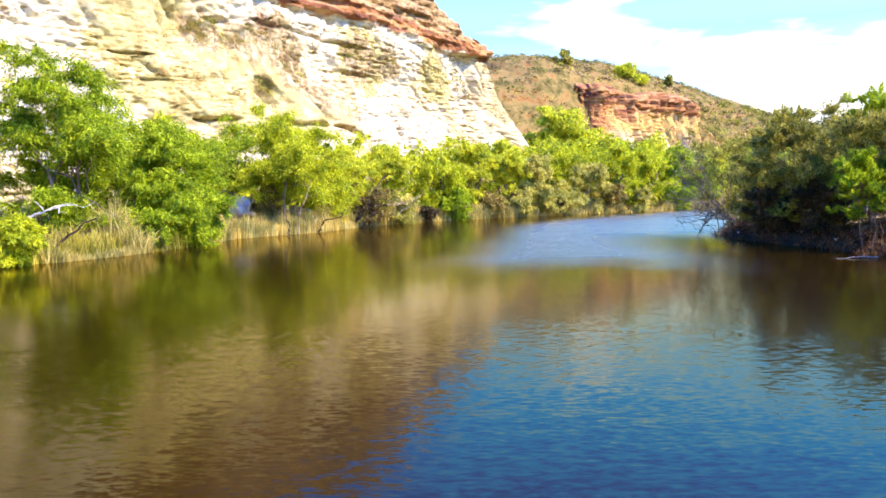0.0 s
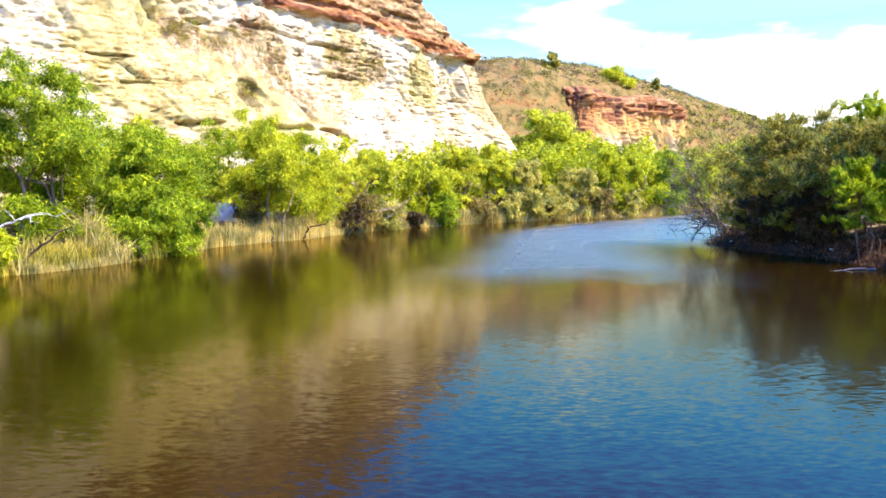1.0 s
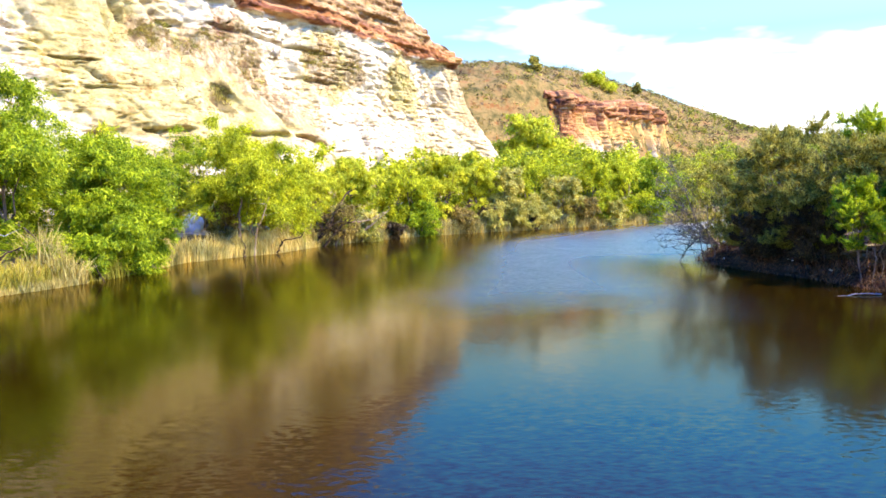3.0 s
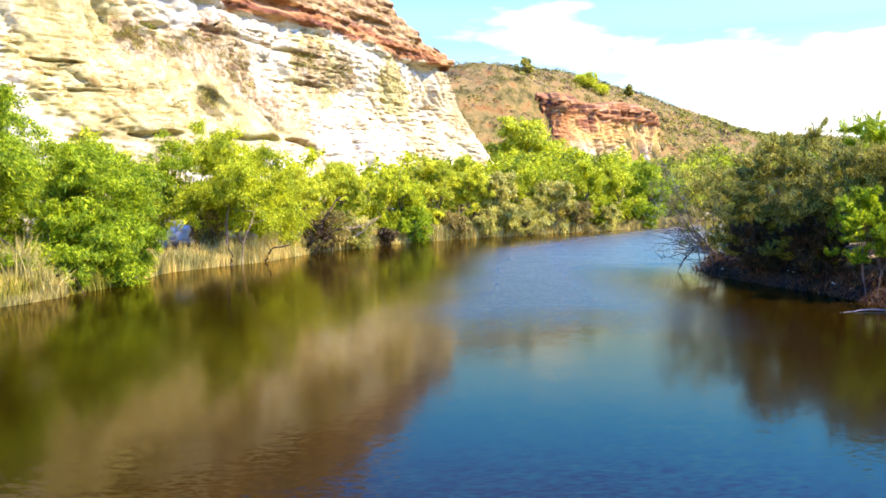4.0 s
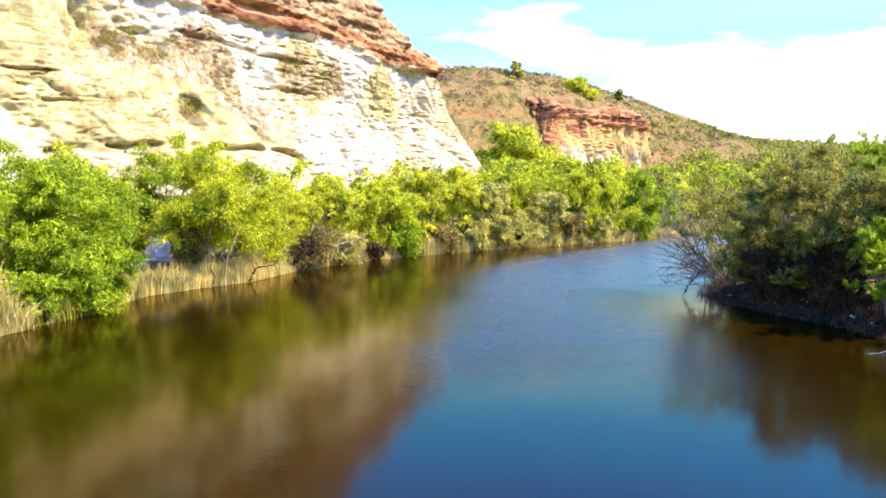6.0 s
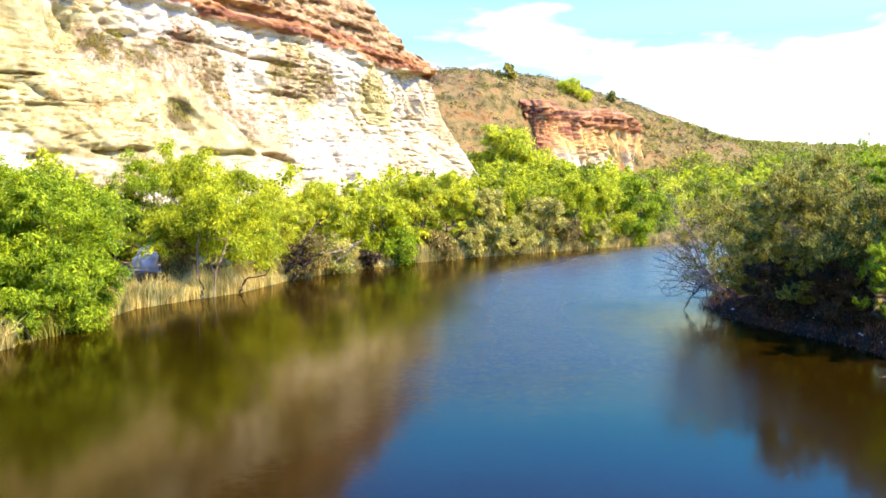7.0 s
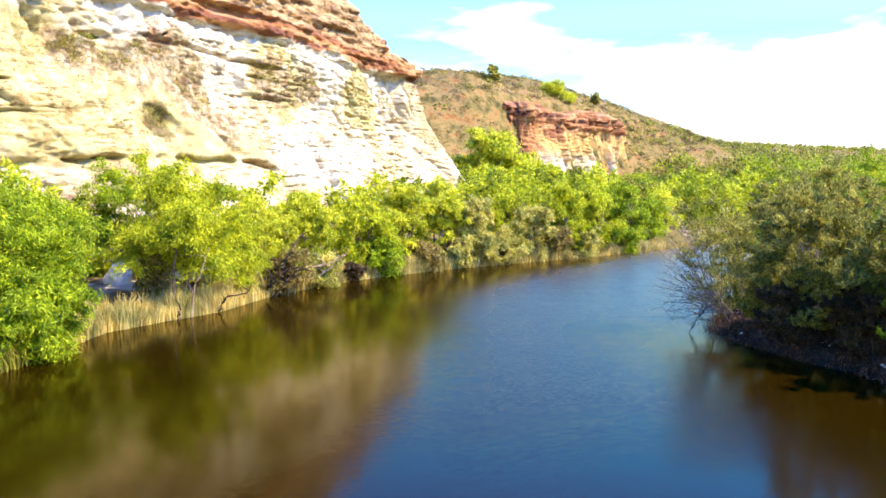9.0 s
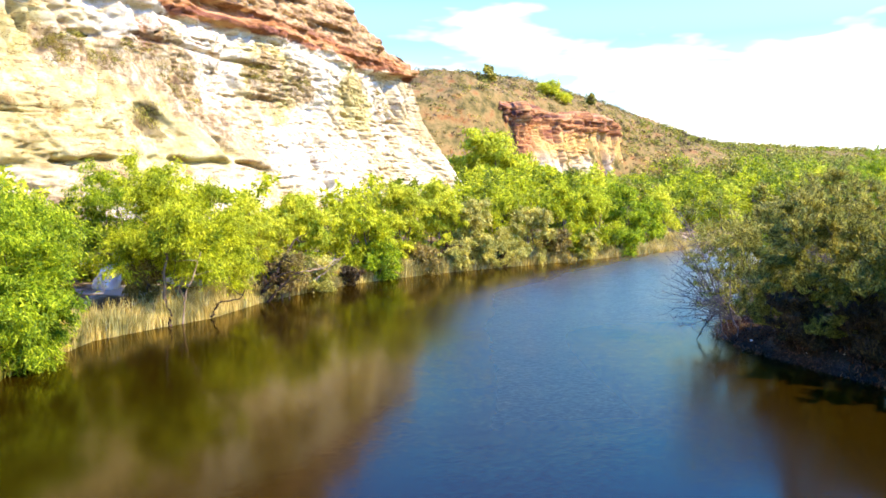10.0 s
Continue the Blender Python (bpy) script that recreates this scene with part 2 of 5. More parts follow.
def cliff_material(name, red_z, far=False):
    m, nt, bsdf = material(name, 0.95)
    geo = nt.nodes.new("ShaderNodeNewGeometry")
    sep = nt.nodes.new("ShaderNodeSeparateXYZ")
    nt.links.new(geo.outputs["Position"], sep.inputs[0])
    wob = nt.nodes.new("ShaderNodeMath")
    wob.operation = "MULTIPLY_ADD"
    nt.links.new(world_noise(nt, 0.12, 4.0), wob.inputs[0])
    wob.inputs[1].default_value = 5.0
    nt.links.new(sep.outputs["Z"], wob.inputs[2])
    level = nt.nodes.new("ShaderNodeMapRange")
    level.inputs["From Min"].default_value = red_z + 2.5 - 0.15
    level.inputs["From Max"].default_value = red_z + 2.5 + 0.15
    nt.links.new(wob.outputs[0], level.inputs["Value"])
    big = world_noise(nt, 0.085, 6.0, (1, 1, 1.3))
    streak = world_noise(nt, 0.5, 5.0, (0.35, 0.35, 3.0), 0.65)
    pale = ramp(nt, big, [(0.46, (0.60, 0.53, 0.355)), (0.54, (0.49, 0.40, 0.205)), (0.66, (0.37, 0.265, 0.105))])
    if not far:   # yellow clay slips and one fallen brown block
        clay = ramp(nt, world_noise(nt, 0.5, 6.0, (1, 1, 1.2), 0.65), [(0.36, (0.30, 0.225, 0.070)), (0.50, (0.43, 0.36, 0.130)), (0.67, (0.54, 0.47, 0.205))])
        pale = mix(nt, stain(nt, ((-24.5, 59.8, 14.3, 8.5), (-20.9, 65.2, 13.4, 7.5), (-17.8, 70.0, 12.4, 6.5), (-15.6, 72.6, 10.4, 4.5), (-12.4, 84.0, 17.0, 6.0), (-4.4, 97.8, 17.4, 5.5)),
                                 world_noise(nt, 0.35, 5.0, (1, 1, 1.5), 0.6)), pale, clay)
        gully = ramp(nt, world_noise(nt, 1.4, 5.0, (1.2, 1.2, 0.7), 0.65), [(0.38, (0.20, 0.135, 0.05)), (0.50, (0.34, 0.25, 0.11)), (0.62, (0.50, 0.41, 0.22))])
        pale = mix(nt, stain(nt, ((-18.4, 72.4, 16.8, 4.2), (-17.2, 73.0, 14.2, 3.6), (-15.8, 74.6, 12.2, 3.2), (-20.6, 69.0, 16.6, 3.2), (-12.6, 83.0, 17.4, 4.0), (-9.6, 88.0, 17.4, 3.0), (-22.9, 64.8, 16.8, 3.0)),
                                 world_noise(nt, 0.6, 5.0, (1, 1, 0.8), 0.65)), pale, gully)
        pale = mix(nt, stain(nt, ((-20.4, 72.2, 19.3, 2.6),), world_noise(nt, 1.2, 4.0)), pale, ramp(nt, world_noise(nt, 1.0, 5.0, (0.5, 0.5, 3.0), 0.6), [(0.4, (0.17, 0.08, 0.034)), (0.6, (0.34, 0.21, 0.105))]))
    if not far:
        # olive-brown over the hollow: plant colour and the hollow's shade painted together
        pale = mix(nt, stain(nt, ((-18.1, 68.0, 12.3, 2.2),), world_noise(nt, 1.6, 4.0)), pale, (0.20, 0.15, 0.045))
    spots = ramp(nt, streak, [(0.30, (0.55, 0.46, 0.36)), (0.40, (1.0, 1.0, 1.0))])
    lichen = ramp(nt, world_noise(nt, 1.1, 5.0, (1.0, 1.0, 1.3), 0.7), [(0.545, (1.0, 1.0, 1.0)), (0.66, (0.60, 0.46, 0.29))])
    spots = mix(nt, 1.0, spots, lichen, "MULTIPLY")
    dashes = ramp(nt, world_noise(nt, 1.6, 3.0, (0.55, 0.55, 2.6), 0.5), [(0.36, (0.50, 0.42, 0.34)), (0.40, (1.0, 1.0, 1.0))])
    spots = mix(nt, 1.0, spots, dashes, "MULTIPLY")
    runs = ramp(nt, world_noise(nt, 0.8, 5.0, (1.3, 1.3, 0.35), 0.65), [(0.55, (1.0, 1.0, 1.0)), (0.64, (0.78, 0.64, 0.44))])
    specks = ramp(nt, world_noise(nt, 4.5, 3.0, (0.6, 0.6, 1.7), 0.55), [(0.33, (0.38, 0.30, 0.22)), (0.38, (1.0, 1.0, 1.0))])
    spots = mix(nt, 1.0, mix(nt, 1.0, spots, runs, "MULTIPLY"), specks, "MULTIPLY")
    thick = ramp(nt, world_noise(nt, 0.17, 4.0, (1, 1, 1.6), 0.6), [(0.42, (0.35, 0.35, 0.35)), (0.54, (1.0, 1.0, 1.0))])
    pale = mix(nt, thick, pale, mix(nt, 1.0, pale, spots, "MULTIPLY"))
    red = ramp(nt, world_noise(nt, 0.45, 5.0, (0.3, 0.3, 2.6), 0.6),
               [(0.34, (0.085, 0.024, 0.008)), (0.44, (0.20, 0.066, 0.018)), (0.53, (0.33, 0.14, 0.038)), (0.66, (0.46, 0.27, 0.10))])
    ochre = ramp(nt, world_noise(nt, 0.8, 6.0, (0.6, 0.6, 1.6), 0.65),
                 [(0.34, (0.10, 0.050, 0.018)), (0.44, (0.24, 0.138, 0.050)), (0.54, (0.37, 0.235, 0.092)), (0.66, (0.47, 0.34, 0.165))])
    cap = nt.nodes.new("ShaderNodeMapRange")
    cap.inputs["From Min"].default_value, cap.inputs["From Max"].default_value = red_z + 4.0, red_z + 5.2
    nt.links.new(wob.outputs[0], cap.inputs["Value"])
    red = mix(nt, cap.outputs["Result"], red, mix(nt, 0.9 if far else 0.0, ochre, red))
    if far:
        pale = mix(nt, 0.5, pale, (0.54, 0.43, 0.235))
        band = nt.nodes.new("ShaderNodeMapRange")
        band.inputs["From Min"].default_value, band.inputs["From Max"].default_value = red_z - 6.5, red_z - 2.0
        nt.links.new(wob.outputs[0], band.inputs["Value"])
        pale = mix(nt, band.outputs["Result"], pale, mix(nt, 0.85, pale, (0.48, 0.26, 0.05)))
        pale = mix(nt, stain(nt, ((22.0, 163.0, 14.5, 12.0), (28.0, 165.0, 20.0, 8.0), (36.0, 174.0, 21.5, 6.0)), world_noise(nt, 0.3, 5.0, (1, 1, 1.5), 0.6)), pale, red)
    col = mix(nt, level.outputs["Result"], pale, red)
    nt.links.new(col, bsdf.inputs["Base Color"])
    bump(nt, bsdf, world_noise(nt, 3.0, 7.0, (1, 1, 1.6), 0.75), 0.7, 0.26)
    return m


CLIFF = cliff_material("cliff_rock", 21.5)
CLIFF_FAR = cliff_material("cliff_rock_far", 20.6, True)

GROUND, nt, bsdf = material("valley_ground", 0.95)
bsdf.inputs["Specular IOR Level"].default_value = 0.1
scrub = ramp(nt, world_noise(nt, 0.30, 6.0, (1, 1, 1), 0.7), [(0.36, (0.055, 0.048, 0.012)), (0.45, (0.13, 0.098, 0.026)), (0.55, (0.22, 0.145, 0.045)), (0.66, (0.20, 0.085, 0.022))])
sand = ramp(nt, world_noise(nt, 0.7, 5.0), [(0.40, (0.065, 0.042, 0.014)), (0.55, (0.16, 0.11, 0.045)), (0.66, (0.40, 0.32, 0.19))])
geo = nt.nodes.new("ShaderNodeNewGeometry")
sep = nt.nodes.new("ShaderNodeSeparateXYZ")
nt.links.new(geo.outputs["Position"], sep.inputs[0])
lev = nt.nodes.new("ShaderNodeMapRange")
lev.inputs["From Min"].default_value, lev.inputs["From Max"].default_value = 5.0, 9.0
nt.links.new(sep.outputs["Z"], lev.inputs["Value"])
sand = mix(nt, stain(nt, ((-11.4, 60.6, 2.0, 3.6), (2.6, 78.4, 1.8, 3.4), (-15.6, 54.0, 2.0, 2.8), (-4.4, 63.5, 1.5, 2.0)), world_noise(nt, 0.9, 4.0)), sand, (0.42, 0.35, 0.21))
mud = nt.nodes.new("ShaderNodeMapRange")
mud.inputs["From Min"].default_value, mud.inputs["From Max"].default_value = 0.15, 1.3
nt.links.new(sep.outputs["Z"], mud.inputs["Value"])
low = mix(nt, mud.outputs["Result"], (0.035, 0.022, 0.010), sand)
nt.links.new(mix(nt, lev.outputs["Result"], low, scrub), bsdf.inputs["Base Color"])
bump(nt, bsdf, world_noise(nt, 1.5, 6.0), 0.6, 0.3)

WATER, nt, bsdf = material("river_water", 0.07)


def span(nt, source, lo, hi, out_lo=0.0, out_hi=1.0):
    nd = nt.nodes.new("ShaderNodeMapRange")
    nd.interpolation_type = "SMOOTHSTEP"
    for key, value in (("From Min", lo), ("From Max", hi), ("To Min", out_lo), ("To Max", out_hi)):
        nd.inputs[key].default_value = value
    nt.links.new(source, nd.inputs["Value"])
    return nd.outputs["Result"]


def calc(nt, how, a, b, c=0.0):
    nd = nt.nodes.new("ShaderNodeMath")
    nd.operation = how
    for sock, value in zip(nd.inputs, (a, b, c)):
        if isinstance(value, bpy.types.NodeSocket):
            nt.links.new(value, sock)
        else:
            sock.default_value = value
    return nd.outputs[0]


def slopes(nt, scale, stretch, detail=2.0):
    """Two independent slopes, each about -0.5 to 0.5, of small waves."""
    geo = nt.nodes.new("ShaderNodeNewGeometry")
    mp = nt.nodes.new("ShaderNodeMapping")
    mp.inputs["Scale"].default_value = stretch
    nt.links.new(geo.outputs["Position"], mp.inputs["Vector"])
    nd = node(nt, "ShaderNodeTexNoise", Scale=scale, Detail=detail, Roughness=0.6)
    nt.links.new(mp.outputs["Vector"], nd.inputs["Vector"])
    both = nt.nodes.new("ShaderNodeSeparateColor")
    nt.links.new(nd.outputs["Color"], both.inputs[0])
    return calc(nt, "SUBTRACT", both.outputs[0], 0.5), calc(nt, "SUBTRACT", both.outputs[1], 0.5)


# wind ruffles the near water and the open middle of the reach; the water between and under the banks lies calm
geo = nt.nodes.new("ShaderNodeNewGeometry")
sep = nt.nodes.new("ShaderNodeSeparateXYZ")
nt.links.new(geo.outputs["Position"], sep.inputs[0])
px, py = sep.outputs["X"], sep.outputs["Y"]
rag = calc(nt, "MULTIPLY_ADD", world_noise(nt, 0.12, 3.0), 14.0, -7.0)
ragged_y = calc(nt, "ADD", py, rag)
off_bank = calc(nt, "ADD", calc(nt, "MULTIPLY", px, 0.79), calc(nt, "MULTIPLY_ADD", py, -0.616, 37.7))
open_reach = calc(nt, "MULTIPLY", span(nt, ragged_y, 25.0, 32.0), span(nt, calc(nt, "ADD", off_bank, calc(nt, "MULTIPLY", rag, 0.3)), 0.5, 6.0))
lee = calc(nt, "MULTIPLY", span(nt, px, 6.5, 14.0), span(nt, py, 38.0, 50.0, 1.0, 0.0))
open_reach = calc(nt, "MULTIPLY", open_reach, calc(nt, "SUBTRACT", 1.0, lee))
fetch = calc(nt, "ADD", calc(nt, "MULTIPLY_ADD", py, -0.143, 3.4), calc(nt, "MULTIPLY_ADD", rag, 0.25, px))   # the side out of the cliff's lee
open_reach = calc(nt, "MULTIPLY", open_reach, span(nt, fetch, -3.5, 2.0))
near_reach = span(nt, calc(nt, "MULTIPLY_ADD", rag, 0.3, py), 13.0, 19.0, 1.0, 0.0)
power = calc(nt, "ADD", 0.05, calc(nt, "MULTIPLY_ADD", open_reach, 0.26, calc(nt, "MULTIPLY", near_reach, 0.16)))
fine_x, fine_y = slopes(nt, 9.0, (0.6, 1.5, 1), 3.0)
long_x, long_y = slopes(nt, 1.0, (0.8, 1.4, 1), 1.0)
tilt = nt.nodes.new("ShaderNodeCombineXYZ")
tilt.inputs["Z"].default_value = 1.0
nt.links.new(calc(nt, "MULTIPLY", calc(nt, "MULTIPLY_ADD", long_x, 0.12, calc(nt, "MULTIPLY", fine_x, 0.45)), power), tilt.inputs["X"])
nt.links.new(calc(nt, "MULTIPLY", calc(nt, "MULTIPLY_ADD", long_y, 0.15, fine_y), power), tilt.inputs["Y"])
upright = nt.nodes.new("ShaderNodeVectorMath")
upright.operation = "NORMALIZE"
nt.links.new(tilt.outputs[0], upright.inputs[0])
body = nt.nodes.new("ShaderNodeBsdfDiffuse")   # brown water below the surface
nt.links.new(ramp(nt, world_noise(nt, 0.05, 3.0), [(0.35, (0.0095, 0.0051, 0.0001)), (0.65, (0.0130, 0.0070, 0.0001))]), body.inputs["Color"])
# amber tint painted into the reflections, so the mirrored cliff looks golden
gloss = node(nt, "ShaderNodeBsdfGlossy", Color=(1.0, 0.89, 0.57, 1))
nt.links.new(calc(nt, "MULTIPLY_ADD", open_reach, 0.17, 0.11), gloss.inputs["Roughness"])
mirror = node(nt, "ShaderNodeFresnel", IOR=1.26)
for nd in (gloss, mirror):
    nt.links.new(upright.outputs[0], nd.inputs["Normal"])
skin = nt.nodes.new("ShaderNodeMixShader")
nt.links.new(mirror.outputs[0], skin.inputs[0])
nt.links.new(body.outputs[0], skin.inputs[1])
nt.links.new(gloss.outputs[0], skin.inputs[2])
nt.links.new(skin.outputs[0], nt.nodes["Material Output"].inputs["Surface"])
nt.nodes.remove(bsdf)

ROCK_WHITE, nt, bsdf = material("white_rock", 0.9)
bsdf.inputs["Specular IOR Level"].default_value = 0.15
nt.links.new(ramp(nt, world_noise(nt, 1.5, 5.0), [(0.35, (0.60, 0.50, 0.35)), (0.6, (0.80, 0.72, 0.57))]), bsdf.inputs["Base Color"])
bump(nt, bsdf, world_noise(nt, 4.0, 5.0), 0.6, 0.1)

ROCK_RED, nt, bsdf = material("red_rock", 0.9)
bsdf.inputs["Specular IOR Level"].default_value = 0.15
nt.links.new(ramp(nt, world_noise(nt, 0.9, 5.0, (0.6, 0.6, 2.0)), [(0.36, (0.075, 0.026, 0.010)), (0.5, (0.21, 0.085, 0.028)), (0.64, (0.36, 0.19, 0.075))]), bsdf.inputs["Base Color"])
bump(nt, bsdf, world_noise(nt, 2.5, 5.0), 0.8, 0.3)

# ---- plan of the river and of the plateau's edge ----
SHORE_LEFT = [(-30, -90), (-26, -20), (-24, 0), (-22.5, 15), (-21, 25), (-19.6, 29), (-18.2, 31.8), (-17.0, 33.9), (-16.2, 36.4), (-15.2, 38.8), (-15.0, 42), (-14.6, 46),
              (-12.6, 49.0), (-11.5, 50.4), (-10.4, 52.0), (-8.6, 57.6), (-5.8, 62.5), (-3.0, 66.4), (3.4, 72.5), (8.2, 75.8), (14, 79.7), (20, 84), (26, 88.5), (33, 94), (42, 101),
              (55, 112), (75, 127), (140, 160)]
SHORE_RIGHT = [(26, -90), (21, -20), (20, 0), (19.4, 15), (18.8, 25), (18.3, 28), (17.9, 31.5), (17.3, 35), (15.9, 39.3), (15.1, 42.3), (15.2, 44.8), (17.2, 47.8), (23, 56),
               (30, 66), (38, 75), (47, 85), (60, 97), (78, 111), (100, 122), (150, 142)]
C1_O, C1_D = np.array((-22.0, 62.0)), np.array((0.498, 0.867))
C1_N = np.array((0.867, -0.498))


def c1(s, o=0.0):
    return tuple(C1_O + C1_D * s + C1_N * o)


# edge points: x, y, toe on the valley side, head behind the edge, height of the edge, further rise behind it
LIP = [(*c1(-190), 3, -13, 31, 4), (*c1(0), 3, -13, 31, 4), (*c1(48), 3, -13, 29, 4), (*c1(60, -6), 4, -14, 23, 6), (*c1(66, -22), 10, -26, 22, 7), (2, 146, 16, -14, 22, 6),
       (17, 153, 8, -8, 24, 6.5), (25, 160.5, 4, -7, 25.5, 8), (58, 197.5, 4, -7, 25.5, 9), (67, 207, 14, -12, 23, 10), (92, 234, 45, -10, 24, 7), (128, 292, 80, -14, 25, 5),
       (160, 355, 110, -30, 25, 4), (300, 428, 150, -40, 26, 4), (700, 470, 150, -60, 28, 4), (2500, 300, 150, -60, 28, 4)]


def along(px, py, pts):
    """Signed distance to a line of points (positive to its right), and the values carried along it."""
    best = np.full(px.shape, 1e9)
    side = np.zeros(px.shape)
    carried = [np.zeros(px.shape) for _ in pts[0][2:]]
    for a, b in zip(pts[:-1], pts[1:]):
        dx, dy = b[0] - a[0], b[1] - a[1]
        t = np.clip(((px - a[0]) * dx + (py - a[1]) * dy) / (dx * dx + dy * dy), 0, 1)
        ex, ey = px - (a[0] + t * dx), py - (a[1] + t * dy)
        d = np.hypot(ex, ey)
        near = d < best
        best = np.where(near, d, best)
        side = np.where(near, np.sign(ex * dy - ey * dx), side)
        for k in range(len(carried)):
            carried[k] = np.where(near, a[2 + k] + t * (b[2 + k] - a[2 + k]), carried[k])
    return best * np.where(side == 0, 1, side), carried


def ground_height(px, py):
    px, py = np.asarray(px, float), np.asarray(py, float)
    dl, _ = along(px, py, SHORE_LEFT)     # positive: water side of the left bank
    dr, _ = along(px, py, SHORE_RIGHT)    # negative: water side of the right bank
    inside = np.minimum(dl, -dr)
    out = np.maximum(-inside, 0)
    bank = 0.55 * smooth(0, 1.0, out) + 0.9 * smooth(0.8, 5, out) + 1.4 * smooth(5, 22, out)
    bed = -0.15 - 1.6 * smooth(0, 6, inside)
    z = np.where(inside > 0, bed, bank - 0.05)
    z = z + np.where(out > 1.0, 0.35 * (fbm(px * 0.25, py * 0.25, 0, 3) - 0.5), 0)
    lip, (toe, head, edge, more) = along(px, py, LIP)
    rise = smooth(0, 1, (toe - lip) / (toe - head))
    high = edge + more * smooth(1, 20, -lip) + 1.5 * (fbm(px * 0.05, py * 0.05, 0, 5) - 0.5)
    rough = 2.4 * (fbm(px * 0.12, py * 0.12, 0, 8) - 0.5) * smooth(0.02, 0.3, rise)
    return z * (1 - rise) + high * rise + rough


# ---- ground and water ----
def spread(lo, hi, step, far, grow=1.12):
    mid = list(np.arange(lo, hi + step / 2, step))
    up, d = [], step
    while (mid[-1] if not up else up[-1]) < far:
        d *= grow
        up.append((mid[-1] if not up else up[-1]) + d)
    down, d = [], step
    while (mid[0] if not down else down[-1]) > -far:
        d *= grow
        down.append((mid[0] if not down else down[-1]) - d)
    return np.array(down[::-1] + mid + up)


gx, gy = spread(-45, 70, 0.9, 3500), spread(10, 215, 0.9, 3500)
GX, GY = np.meshgrid(gx, gy, indexing="ij")
GZ = ground_height(GX, GY)
ground = new("ground", mesh_of("ground", np.stack([GX, GY, GZ], -1).reshape(-1, 3), grid_faces(len(gx), len(gy)), GROUND, True))
tagged(ground, "sandy river banks rising to scrubby red plateau", "ground", kind="structure")

wx, wy = spread(-30, 60, 6, 300, 1.3), spread(-10, 120, 6, 300, 1.3)
WX, WY = np.meshgrid(wx, wy, indexing="ij")
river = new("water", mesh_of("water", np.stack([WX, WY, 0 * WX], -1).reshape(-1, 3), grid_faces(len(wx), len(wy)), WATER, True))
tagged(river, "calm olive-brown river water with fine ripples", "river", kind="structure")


# ---- cliffs ----
def plan_line(points, step):
    """Points every step metres along a plan line, rounded, with normals to the right of the way."""
    p = np.array(points, float)
    seg = np.hypot(*(p[1:] - p[:-1]).T)
    at = np.concatenate([[0], np.cumsum(seg)])
    u = np.arange(0, at[-1], step)
    q = np.stack([np.interp(u, at, p[:, 0]), np.interp(u, at, p[:, 1])], 1)
    w = int(3.5 / step)
    ker = np.hanning(2 * w + 1)
    ker /= ker.sum()
    pad = np.concatenate([np.repeat(q[:1], w, 0), q, np.repeat(q[-1:], w, 0)])
    q = np.stack([np.convolve(pad[:, k], ker, "valid") for k in (0, 1)], 1)
    t = np.gradient(q, axis=0)
    t /= np.maximum(np.hypot(t[:, 0], t[:, 1])[:, None], 1e-6)
    return u, q, np.stack([t[:, 1], -t[:, 0]], 1)


